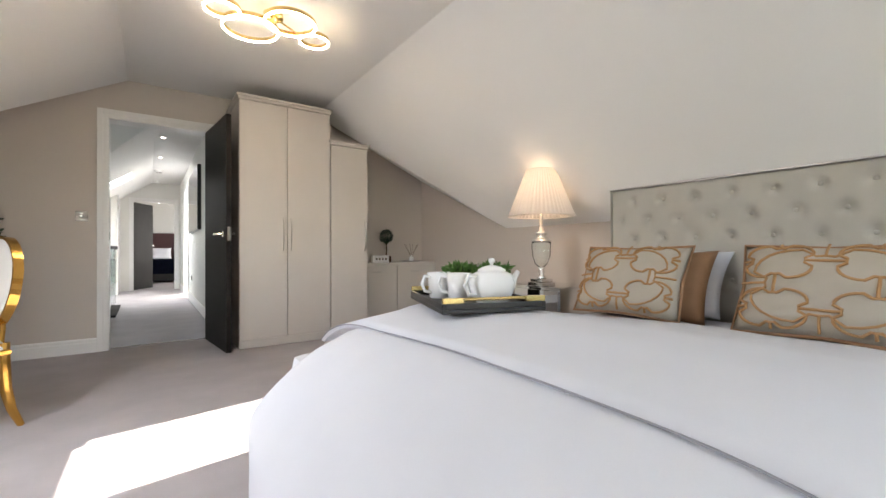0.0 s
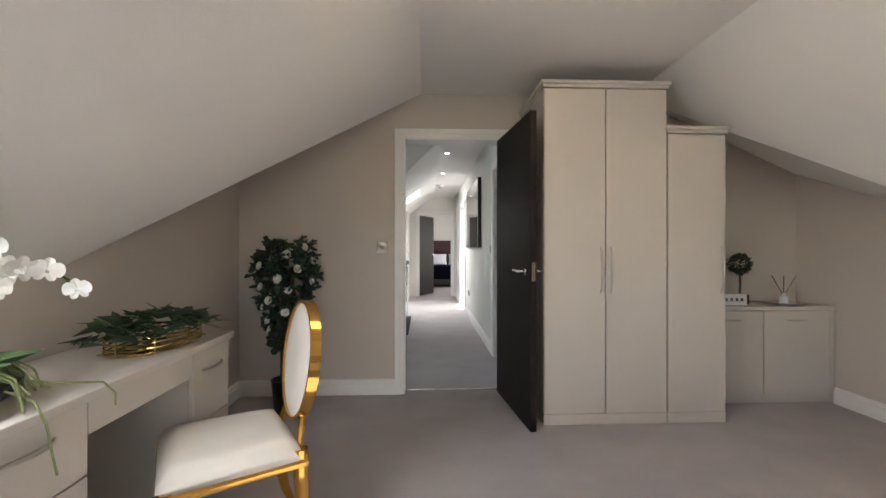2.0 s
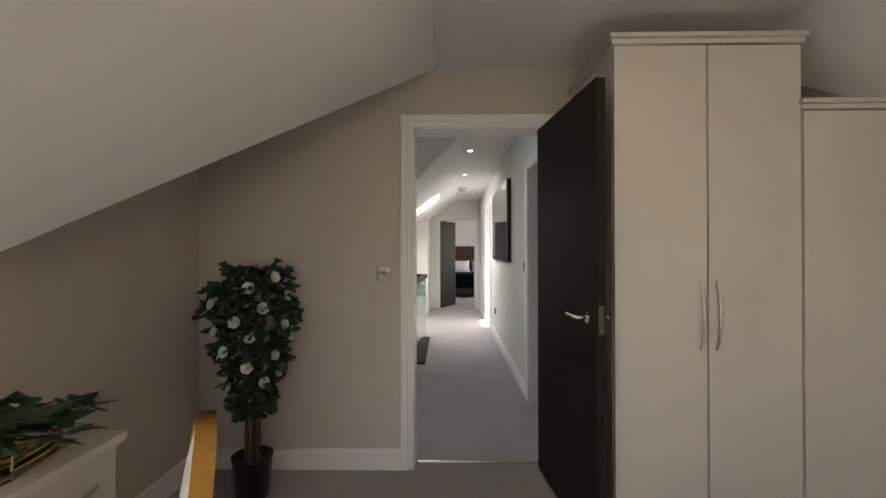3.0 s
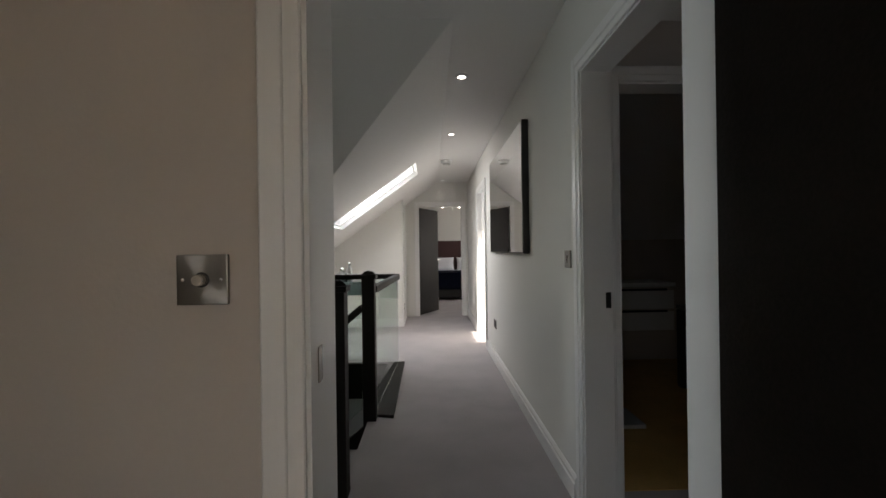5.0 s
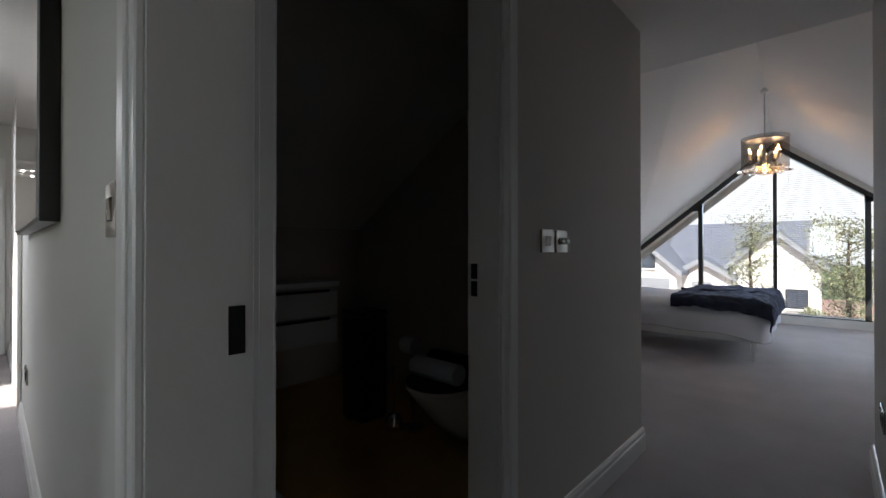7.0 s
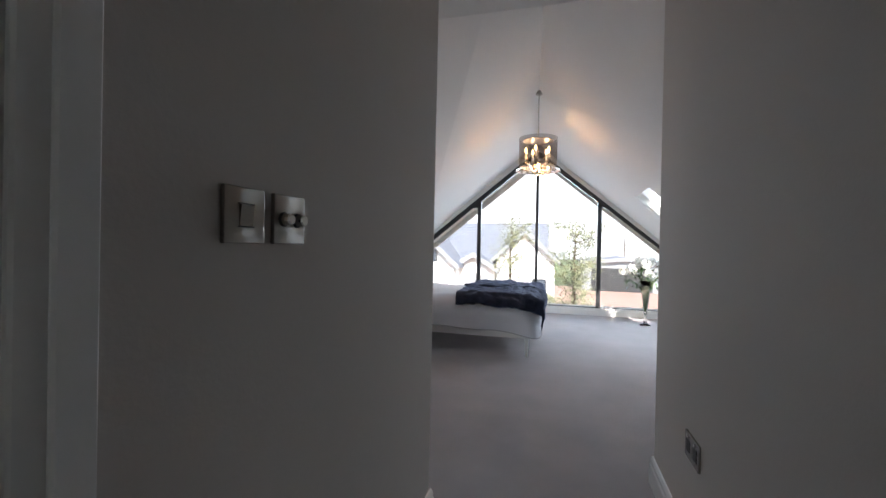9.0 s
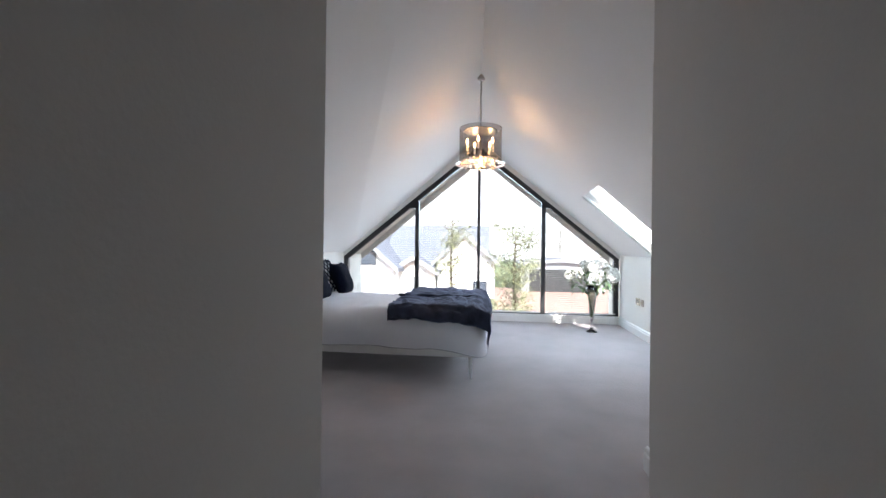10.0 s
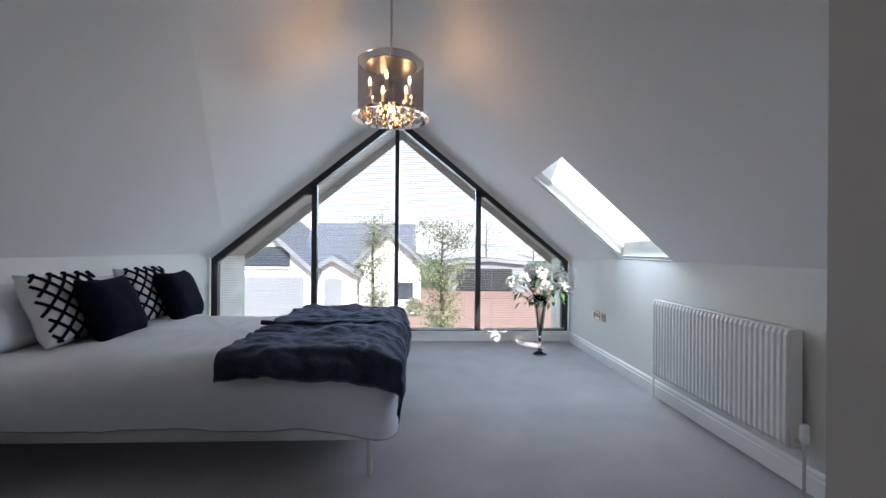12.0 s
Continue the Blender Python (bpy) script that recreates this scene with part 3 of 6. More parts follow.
part("dish", lathe([(0, 0), (0.09, 0), (0.14, 0.012), (0.14, 0.017), (0.085, 0.008), (0, 0.008)]), SILVER, dif)
part("bottle", lathe([(0, 0.009), (0.03, 0.009), (0.03, 0.06), (0.012, 0.07), (0.012, 0.085), (0, 0.085)], seg=16), CERAMIC, dif)
for k in range(6):
    a = k * 1.05
    part("reed", tube([(0, 0, 0.06), (0.10 * math.cos(a), 0.06 * math.sin(a), 0.22)], 0.002, seg=5), BARK, dif)

# open bedroom door
leafd = thing("door", (0.765, 4.645, 0.006), "dark stained oak door standing open", "door", turn=-84.0)
part("leaf", box(0.0, 0.775, -0.04, 0.0, 0, 2.008, 0.002), DARKWOOD, leafd)
for side in (1, -1):
    y = 0.0 if side > 0 else -0.04
    h = part("handle", tube([(0.70, y, 1.0), (0.70, y + side * 0.045, 1.0), (0.66, y + side * 0.052, 1.0), (0.58, y + side * 0.05, 1.0)], 0.009), CHROME, leafd, "chrome lever handle")
    part("rose", turned(lathe([(0, 0.01), (0.026, 0.01), (0.026, 0), (0, 0)], seg=18), Matrix.Translation((0.70, y, 1.0)) @ Matrix.Rotation(radians(-90 * side), 4, "X")), CHROME, h)
part("latch_plate", box(0.7745, 0.777, -0.032, -0.008, 0.94, 1.06), STEEL, leafd)

plate("light_switch", (-0.19, AY1 - 0.001, 1.16), (0, -1, 0), label="square brushed steel dimmer switch on taupe wall", kind="dimmer")
plate("wall_socket", (-1.06, AY1 - 0.001, 0.58), (0, -1, 0), 0.146, "brushed steel double socket on taupe wall", "socket")

# ceiling light of four rings
cl = thing("ceiling_light", (0.93, 2.78, TOP), "bronze ceiling light of four glowing rings", "ceiling light")
part("rose", lathe([(0, -0.001), (0.06, -0.001), (0.06, -0.028), (0, -0.028)]), BRASS, cl)
for rx, ry, rr in ((-0.115, 0.105, 0.165), (0.08, -0.10, 0.15), (0.275, 0.04, 0.095), (-0.30, -0.04, 0.095)):
    prof = [(rr - 0.006, -0.06), (rr + 0.006, -0.06), (rr + 0.006, -0.085), (rr - 0.006, -0.085), (rr - 0.006, -0.06)]
    ring = part("ring", lathe(prof, at=(rx, ry, 0), seg=48), BRASS, cl)
    part("diffuser", lathe([(rr - 0.005, -0.0855), (rr + 0.005, -0.0855), (rr + 0.005, -0.094), (rr - 0.005, -0.094), (rr - 0.005, -0.0855)], at=(rx, ry, 0), seg=48), LED, ring)
    part("arm", tube([(0, 0, -0.02), (rx * (1 - rr / max(rr, math.hypot(rx, ry)) * 0.98), ry * (1 - rr / max(rr, math.hypot(rx, ry)) * 0.98), -0.08)], 0.006), BRASS, cl)


# the bed
def duvet(name, parent, material, x0, x1, y0, y1, top, hem, corner, puff, label="", seed=0.0, wrinkle=0.012, squash=4.0, height=None, dip=None):
    """A soft cover with rounded corners that falls over its edges."""
    bm = bmesh.new()
    cx, cy, hx, hy = (x0 + x1) / 2, (y0 + y1) / 2, (x1 - x0) / 2, (y1 - y0) / 2
    n = 200
    stops = [(0.0, 0.0), (0.25, 0.0), (0.45, 0.0), (0.6, 0.004), (0.72, 0.012), (0.81, 0.028), (0.88, 0.055), (0.93, 0.09), (0.965, 0.14), (0.988, 0.20), (1.0, 0.27)]
    rings = []
    for s, drop in stops:
        ring = []
        for k in range(n):
            a = 2 * math.pi * k / n
            c, d = math.cos(a), math.sin(a)
            rad = (abs(c) ** squash + abs(d) ** squash) ** (-1 / squash)
            x, y = cx + hx * s * c * rad, cy + hy * s * d * rad
            z = height(x, y) if height else top - drop * puff + wrinkle * noise.noise((x * 3 + seed, y * 3, seed)) + wrinkle * 0.5 * noise.noise((x * 9, y * 9 + seed, 2))
            ring.append(bm.verts.new((x, y, z)))
        rings.append(ring)
    zedge = top - 0.27 * puff
    for f in (0.2, 0.4, 0.6, 0.8, 1.0):
        ring = []
        for k in range(n):
            p = rings[len(stops) - 1][k].co
            a = 2 * math.pi * k / n
            wave = 0.014 * math.sin(a * 11 + seed) * f + 0.012 * noise.noise((p.x * 4, p.y * 4, 7 + seed)) * f
            out = Vector((p.x - cx, p.y - cy, 0)).normalized()
            q = p + out * wave
            q.z = zedge + (hem - zedge) * f + 0.015 * noise.noise((p.x * 3, p.y * 3, 9 + seed)) * f
            q += out * f * 0.022 * noise.noise((p.x * 9, p.y * 9 + q.z * 6, 4 + seed))
            if dip:
                near = math.exp(-((p.x - dip[0]) ** 2 + (p.y - dip[1]) ** 2) / 0.05) * f
                q += out * 0.05 * near
                q.z -= dip[2] * near
            ring.append(bm.verts.new(q))
        rings.append(ring)
    for a, b in zip(rings, rings[1:]):
        for k in range(n):
            try:
                bm.faces.new((a[k], a[(k + 1) % n], b[(k + 1) % n], b[k]))
            except ValueError:
                pass
    edge = [v.co.copy() for v in rings[-1]]
    bmesh.ops.remove_doubles(bm, verts=bm.verts[:], dist=1e-5)
    cover = sheet(name, bm, material, parent, label)
    part("hem", tube(edge, 0.0035, seg=6, closed=True), HEM, cover, "grey piped hem")
    return cover


bed = thing("bed", (0, 0, 0), "double bed with plump white duvet and buttoned champagne headboard", "bed")
part("base", box(0.75, 2.90, -0.22, 1.62, 0.06, 0.32, 0.02), TUFT, bed)
for x in (0.85, 2.8):
    for y in (-0.12, 1.52):
        part("foot", lathe([(0, 0), (0.025, 0), (0.035, 0.07), (0, 0.07)], at=(x, y, 0.0), seg=12), BLACKWOOD, bed)
part("mattress", box(0.72, 2.90, -0.24, 1.64, 0.32, 0.46, 0.05), LINEN, bed)
def over_duvet(x, y):
    """Height of the plump duvet at a place of the bed: full at the foot, flatter towards the head."""
    u, v = abs(x - 1.665) / 1.195, abs(y - 0.69) / 1.05
    r = min(1.0, (u ** 3.6 + v ** 3.6) ** (1 / 3.6))
    drop = 0.27 * max(0.0, (r - 0.5) / 0.5) ** 3.0
    ripple = 0.010 * noise.noise((x * 2.2 + 1, y * 2.2, 1.0)) + 0.004 * noise.noise((x * 7, y * 5, 3.0))
    return 0.630 - 0.15 * min(1.0, max(0.0, (x - 1.3) / 0.9)) - drop + ripple


duvet("duvet", bed, LINEN, 0.47, 2.86, -0.36, 1.74, 0.635, 0.10, 0.3, 1.0, "plump white duvet", 1.0, 0.014, 3.6, over_duvet)
bm = bmesh.new()
upper, lower = [], []
for i in range(41):
    rowa, rowb = [], []
    for j in range(49):
        y = -0.30 + 2.12 * j / 48
        seam = 0.86 + 0.06 * max(0.0, (y - 0.95) / 0.85) ** 2
        x = seam + (2.35 - seam) * i / 40
        z = over_duvet(x, y) + 0.002
        if y > 1.1:
            z = max(z, over_duvet(x, 1.1) - 0.16 * ((y - 1.1) / 0.72) ** 2.2)
        thick = (0.026 * min(1.0, 0.15 + i * 0.12)) * (1.0 if j < 46 else (0.8, 0.5, 0.1)[j - 46])
        rowa.append(bm.verts.new((x - (0.012 if i == 0 else 0), y, z + thick)))
        rowb.append(bm.verts.new((x, y, z - 0.012)))
    upper.append(rowa)
    lower.append(rowb)
for i in range(40):
    for j in range(48):
        bm.faces.new((upper[i][j], upper[i + 1][j], upper[i + 1][j + 1], upper[i][j + 1]))
for j in range(48):
    bm.faces.new((upper[0][j], upper[0][j + 1], lower[0][j + 1], lower[0][j]))
for e in (0, 48):
    for i in range(40):
        bm.faces.new((upper[i][e], upper[i + 1][e], lower[i + 1][e], lower[i][e]))
edge = [v.co + Vector((-0.002, 0, -0.003)) for v in upper[0]]
sheet("coverlet", bm, LINEN, bed, "folded white top layer")
part("piping", tube(edge, 0.0022, seg=6), HEM, bed, "grey piped edge")

head = thing("headboard", (2.92, -0.20, 0.0), "buttoned champagne headboard with chrome strip along its top", "headboard")
part("back", box(0.035, 0.07, 0.0, 1.88, 0.01, 1.262, 0.004), TUFT, head)
bm = bmesh.new()
cols, rows_, q = 132, 72, []
PITCH, RISE = 0.19, 0.122


def tuft_depth(y, z):
    """Padding height over the board: deep dimples at the buttons, barely creased between them."""
    z += RISE / 2
    row = round(z / RISE)
    near = 9.0
    for r in (row - 1, row, row + 1):
        off = 0.5 if r % 2 else 0.0
        c = round(y / PITCH - off) + off
        near = min(near, (y - c * PITCH) ** 2 + (z - r * RISE) ** 2)
    a, b = y / PITCH + z / (2 * RISE), y / PITCH - z / (2 * RISE)
    crease = min(abs(a - round(a)), abs(b - round(b))) * 2
    return 0.010 + 0.026 * (1 - math.exp(-near / 0.0009)) + 0.0025 * min(1.0, crease * 2.2) ** 0.7


for i in range(cols + 1):
    q.append([bm.verts.new((0.035 - tuft_depth(1.86 * i / cols, 0.75 * j / rows_), 0.01 + 1.86 * i / cols, 0.505 + 0.75 * j / rows_)) for j in range(rows_ + 1)])
for i in range(cols):
    for j in range(rows_):
        bm.faces.new((q[i][j], q[i + 1][j], q[i + 1][j + 1], q[i][j + 1]))
sheet("padding", bm, TUFT, head)
for r in range(1, 7):
    for c in range(11):
        y, z = (c + (0.5 if r % 2 else 0)) * PITCH, (r - 0.5) * RISE
        if y < 1.85 and 0 <= z < 0.74:
            part("button", turned(lathe([(0, 0.006), (0.008, 0.005), (0.012, 0.0), (0, -0.002)], seg=10), Matrix.Translation((0.020, 0.01 + y, 0.505 + z)) @ Matrix.Rotation(radians(-90), 4, "Y")), TUFT, head)
part("trim", box(-0.006, 0.07, -0.012, 1.892, 1.262, 1.275, 0.003), CHROME, head)
part("trim", box(-0.006, 0.07, 1.88, 1.886, 0.5, 1.262, 0.003), TUFT, head)


def trellis(parent, w, h, d, material, name="trellis", bar=0.006, cells=(2, 2), diamond=False):
    """Embroidered lattice on a cushion's front, following its swell."""
    def swell(u, v):
        return -max(0.0, (1 - u ** 4)) ** 0.55 * max(0.0, (1 - v ** 4)) ** 0.55 * (d / 2) - 0.004

    def curve(pts):
        out = [(u * w / 2, swell(u, v), v * h / 2) for u, v in pts if abs(u) < 0.95 and abs(v) < 0.95]
        if len(out) > 2:
            part(name, tube(out, bar, seg=5), material, parent)
    nx, nz = cells
    if diamond:
        for k in range(-nx, nx + 1):
            for s in (1, -1):
                curve([(k * 1.9 / nx + s * (t / 10 - 1) * 0.9, t / 10 - 1) for t in range(21)])
        return
    for i in range(nx):
        for j in range(nz):
            cu, cv = -1 + (2 * i + 1) / nx, -1 + (2 * j + 1) / nz
            pts = []
            for t in range(41):
                a = 2 * math.pi * t / 40
                r = 0.62 + 0.26 * abs(math.sin(2 * a)) ** 0.6 * (1 if abs(math.sin(2 * a)) > 0.4 else -0.1)
                pts.append((cu + r * math.cos(a) / nx * 0.98, cv + r * math.sin(a) / nz * 0.98))
            curve(pts)
            for a, b in (((0.62, 0), (1.0, 0)), ((-0.62, 0), (-1.0, 0)), ((0, 0.62), (0, 1.0)), ((0, -0.62), (0, -1.0))):
                curve([(cu + (a[0] + (b[0] - a[0]) * t / 4) / nx, cv + (a[1] + (b[1] - a[1]) * t / 4) / nz) for t in range(5)])


def pillow(name, at, turn, lean, w, h, d, material, label, seed=0.0, group="pillows"):
    ob = new(name)
    ob.matrix_basis = pose(*at, lean, 0, turn)
    tagged(ob, label, "pillow" if "pillow" in name else "cushion", group)
    sheet("cover", cushion(w, h, d, seed=seed), material, ob)
    return ob


for k, y in enumerate((1.28, 0.42)):
    pillow("pillow", (2.78, y, 0.67), -90, -28, 0.74, 0.40, 0.20, LINEN, "white pillow leaning on the headboard", k)
    p = pillow("cushion", (2.67, y - 0.02, 0.66), -90, -24, 0.64, 0.42, 0.12, BROWN, "copper brown cushion behind the patterned one", k + 3, "cushions on the bed")
    c = pillow("cushion", (2.53, y + 0.035, 0.68), -90, -24, 0.63, 0.42, 0.17, WEAVE, "cream cushion with copper quatrefoil trellis", k + 5, "cushions on the bed")
    trellis(c, 0.63, 0.42, 0.17, RIBBON, "embroidery", 0.0062, (2, 2))
    trellis(c, 0.63, 0.42, 0.172, RIBBON, "embroidery", 0.0055, (1, 1))
    part("piping", tube([(x * 0.315, -0.004, z * 0.21) for x, z in ((-1, -1), (0, -0.92), (1, -1), (0.93, 0), (1, 1), (0, 0.92), (-1, 1), (-0.93, 0))], 0.008, closed=True), BROWN, c)

# tray with mugs and herbs
TR = pose(1.2135, 1.126, 0.667, 0, 0, -19.2)
tray = new("serving_tray")
tray.matrix_basis = TR
tagged(tray, "black lacquer serving tray with gold corner handles", "tray")
part("tray_base", box(-0.17, 0.17, -0.23, 0.23, 0.0, 0.012, 0.002), BLACKWOOD, tray)
for a in ((-0.17, -0.158, -0.23, 0.23), (0.158, 0.17, -0.23, 0.23), (-0.158, 0.158, -0.23, -0.218), (-0.158, 0.158, 0.218, 0.23)):
    part("rim", box(*a, 0.012, 0.030, 0.003), BLACKWOOD, tray)
for y in (-0.224, 0.224):
    part("handle", tube([(-0.10, y, 0.042), (0.10, y, 0.042)], 0.005), BRASS, tray)
    for x in (-0.135, 0.135):
        part("corner_block", box(x - 0.033, x + 0.033, y - 0.007, y + 0.007, 0.030, 0.048, 0.003), BRASS, tray)


def on_tray(x, y, turn=0):
    return TR @ pose(x, y, 0.013, 0, 0, turn)


mug = new("mug")
mug.matrix_basis = on_tray(-0.035, 0.02, 150)
tagged(mug, "white china mug with a small printed mark", "mug", "mugs on the tray")
sheet("cup", lathe([(0, 0), (0.034, 0), (0.038, 0.004), (0.046, 0.095), (0.043, 0.095), (0.035, 0.008), (0, 0.008)]), CERAMIC, mug)
part("handle", tube([(0.040, 0, 0.08), (0.068, 0, 0.082), (0.078, 0, 0.055), (0.066, 0, 0.028), (0.037, 0, 0.022)], 0.006), CERAMIC, mug)
part("mark", box(-0.0475, -0.043, -0.006, 0.006, 0.066, 0.078), BLACKPLATE, mug)
copy_thing(mug, on_tray(-0.085, 0.105, 200))
pot_ = new("teapot")
pot_.matrix_basis = on_tray(0.03, -0.125, 200)
tagged(pot_, "white china teapot with a knobbed lid on the tray", "teapot")
sheet("body", lathe([(0, 0), (0.045, 0), (0.052, 0.006), (0.072, 0.04), (0.076, 0.07), (0.066, 0.098), (0.044, 0.108), (0, 0.108)]), CERAMIC, pot_)
lid_ = sheet("lid", lathe([(0.046, 0.107), (0.047, 0.112), (0.03, 0.122), (0.010, 0.127), (0, 0.127)]), CERAMIC, pot_)
sheet("knob", lathe([(0.006, 0.125), (0.006, 0.133), (0.012, 0.140), (0.009, 0.149), (0, 0.151)], seg=14), CERAMIC, lid_)
part("handle", tube([(0.062, 0, 0.094), (0.098, 0, 0.096), (0.112, 0, 0.068), (0.098, 0, 0.036), (0.066, 0, 0.030)], 0.0065), CERAMIC, pot_)
sheet("spout", tube([(-0.062, 0, 0.036), (-0.092, 0, 0.052), (-0.104, 0, 0.082), (-0.122, 0, 0.102)], [0.020, 0.014, 0.011, 0.009], seg=12), CERAMIC, pot_)
for k, (px, py, size) in enumerate(((0.0, 0.135, 0.68), (0.09, 0.03, 0.78))):
    pot = new("herb_pot")
    pot.matrix_basis = on_tray(px, py)
    tagged(pot, "white china bowl of bright green herbs", "plant pot", "herb pots on the tray")
    sheet("bowl", lathe([(0, 0), (0.045, 0), (0.062, 0.03), (0.072, 0.085), (0.068, 0.085), (0.055, 0.03), (0, 0.02)]), CERAMIC, pot)
    bm = bmesh.new()
    for _ in range(420):
        a, r = rng.uniform(0, 6.28), rng.uniform(0, 0.075) * size
        z = 0.08 + rng.uniform(0, 0.065) * size
        leaf(bm, (r * math.cos(a), r * math.sin(a), z - 0.02), (math.cos(a) * r * 12, math.sin(a) * r * 12, rng.uniform(0.1, 0.9)), rand_dir(rng), rng.uniform(0.02, 0.045), 0.016)
    part("foliage", bm, BRIGHTLEAF, pot)


# mirrored bedside chest and table lamp
def mirrored_chest(at, w, d, h, turn, drawers, label, leg=0.14, group="", face=None):
    """Mirrored drawers on black legs; the front faces -y before turning."""
    face = face or MIRROR
    ob = thing("bedside_chest", at, label, "bedside table", group, turn)
    part("carcass", box(-w / 2, w / 2, -d / 2 + 0.014, d / 2, leg, h - 0.012, 0.002), face, ob)
    part("top", box(-w / 2 - 0.008, w / 2 + 0.008, -d / 2 - 0.008, d / 2, h - 0.012, h, 0.003), face, ob)
    step = (h - 0.02 - leg) / drawers
    for i in range(drawers):
        z = leg + i * step
        f = part("drawer", box(-w / 2 + 0.012, w / 2 - 0.012, -d / 2, -d / 2 + 0.014, z + 0.008, z + step - 0.006, 0.004), face, ob)
        part("handle", box(-0.07, 0.07, -d / 2 - 0.018, -d / 2, z + step * 0.55, z + step * 0.55 + 0.012, 0.003), CHROME, f)
    for x in (-1, 1):
        for y in (-1, 1):
            part("leg", prism([(x * (w / 2 - 0.03) - 0.022, y * (d / 2 - 0.03) - 0.022, leg), (x * (w / 2 - 0.03) + 0.022, y * (d / 2 - 0.03) - 0.022, leg), (x * (w / 2 - 0.03) + 0.022, y * (d / 2 - 0.03) + 0.022, leg), (x * (w / 2 - 0.03) - 0.022, y * (d / 2 - 0.03) + 0.022, leg)], (0, 0, -leg + 0.001)), BLACKWOOD, ob)
    return ob


mirrored_chest((2.92, 2.20, 0), 0.46, 0.42, 0.585, -90, 2, "mirrored bedside chest beside the white bed")
LX, LY, LZ = 2.76, 2.18, 0.585
tl = thing("table_lamp", (LX, LY, LZ), "glass urn table lamp with a lit pleated cream shade", "lamp")
part("base", box(-0.075, 0.075, -0.075, 0.075, 0, 0.03, 0.004, box(-0.06, 0.06, -0.06, 0.06, 0.03, 0.055, 0.004)), CHROME, tl)
sheet("foot", lathe([(0, 0.055), (0.035, 0.055), (0.04, 0.065), (0.018, 0.09), (0.03, 0.105), (0.018, 0.12), (0.035, 0.14), (0, 0.14)]), CHROME, tl)
sheet("urn", lathe([(0.02, 0.14), (0.05, 0.17), (0.07, 0.23), (0.075, 0.32), (0.072, 0.34), (0.066, 0.34), (0.069, 0.32), (0.064, 0.23), (0.045, 0.176), (0.018, 0.15)]), CLEAR, tl)
sheet("collar", lathe([(0.076, 0.338), (0.08, 0.345), (0.076, 0.352), (0.045, 0.36), (0.03, 0.38), (0.045, 0.40), (0.045, 0.408), (0.02, 0.42), (0.014, 0.46), (0.012, 0.56), (0, 0.56)]), CHROME, tl)
bm = bmesh.new()
n = 96
lo = [bm.verts.new(((0.250 + 0.004 * (i % 2)) * math.cos(2 * math.pi * i / n), (0.250 + 0.004 * (i % 2)) * math.sin(2 * math.pi * i / n), 0.535)) for i in range(n)]
hi = [bm.verts.new(((0.11 + 0.003 * (i % 2)) * math.cos(2 * math.pi * i / n), (0.11 + 0.003 * (i % 2)) * math.sin(2 * math.pi * i / n), 0.895)) for i in range(n)]
for i in range(n):
    bm.faces.new((lo[i], lo[(i + 1) % n], hi[(i + 1) % n], hi[i]))
part("shade", bm, SHADE, tl, "pleated cream shade")
part("rim", tube([(0.253 * math.cos(2 * math.pi * i / 48), 0.253 * math.sin(2 * math.pi * i / 48), 0.535) for i in range(48)], 0.004, closed=True, seg=5), SHADE, tl)
bulb("table_lamp_bulb", (LX, LY, LZ + 0.72), 0.42, (1.0, 0.70, 0.44), 0.035)

# desk, with its drawers towards +x
DX0, DX1, DT = -1.285, -0.82, 0.74
desk = thing("dressing_desk", (0, 0, 0), "cashmere dressing desk with bow-handled drawers and a knee hole", "desk")
part("top", box(DX0, DX1 + 0.018, 2.12, 3.42, DT - 0.03, DT, 0.004), CABINET, desk)
part("apron", box(DX1 - 0.02, DX1, 2.535, 3.08, DT - 0.13, DT - 0.03, 0.002), CABINET, desk)
part("back_panel", box(DX0, DX0 + 0.018, 2.535, 3.08, 0.1, DT - 0.03), CABINET, desk)
for y0, y1, n in ((2.14, 2.535, 3), (3.08, 3.40, 2)):
    ped = part("pedestal", box(DX0, DX1 - 0.02, y0, y1, 0.06, DT - 0.03), CABINET, desk)
    part("plinth", box(DX0, DX1 - 0.01, y0, y1, 0.001, 0.06), CABINET, ped)
    step = (DT - 0.03 - 0.065) / n
    for i in range(n):
        z = 0.065 + i * step
        d = part("drawer", box(DX1 - 0.02, DX1, y0 + 0.004, y1 - 0.004, z + 0.003, z + step - 0.003, 0.002), CABINET, desk)
        part("handle", turned(bow_handle(0.17, 0.024, 0.006), Matrix.Translation((DX1, (y0 + y1) / 2, z + step * 0.72)) @ Matrix.Rotation(radians(90), 4, "Z") @ Matrix.Rotation(radians(90), 4, "Y")), SATIN, d, "bowed steel handle")

# gold dining chair with an oval back; it faces +y before turning
ch = thing("chair", (-0.585, 2.89, 0), "gold-framed chair with cream seat and oval white back", "chair", turn=120.7)
bm = bmesh.new()
g = []
for i in range(15):
    row = []
    for j in range(15):
        u, v = i / 7 - 1, j / 7 - 1
        wide = 0.235 - 0.02 * (1 - v) / 2
        full = max(0.0, 1 - u ** 6) ** 0.4 * max(0.0, 1 - v ** 6) ** 0.4
        row.append(bm.verts.new((u * wide, v * 0.225, 0.405 + 0.06 * full)))
    g.append(row)
for i in range(14):
    for j in range(14):
        bm.faces.new((g[i][j], g[i + 1][j], g[i + 1][j + 1], g[i][j + 1]))
seat = sheet("seat", bm, CREAM, ch, "padded cream seat")
part("seat_base", box(-0.22, 0.22, -0.215, 0.215, 0.375, 0.408, 0.012), CREAM, seat)
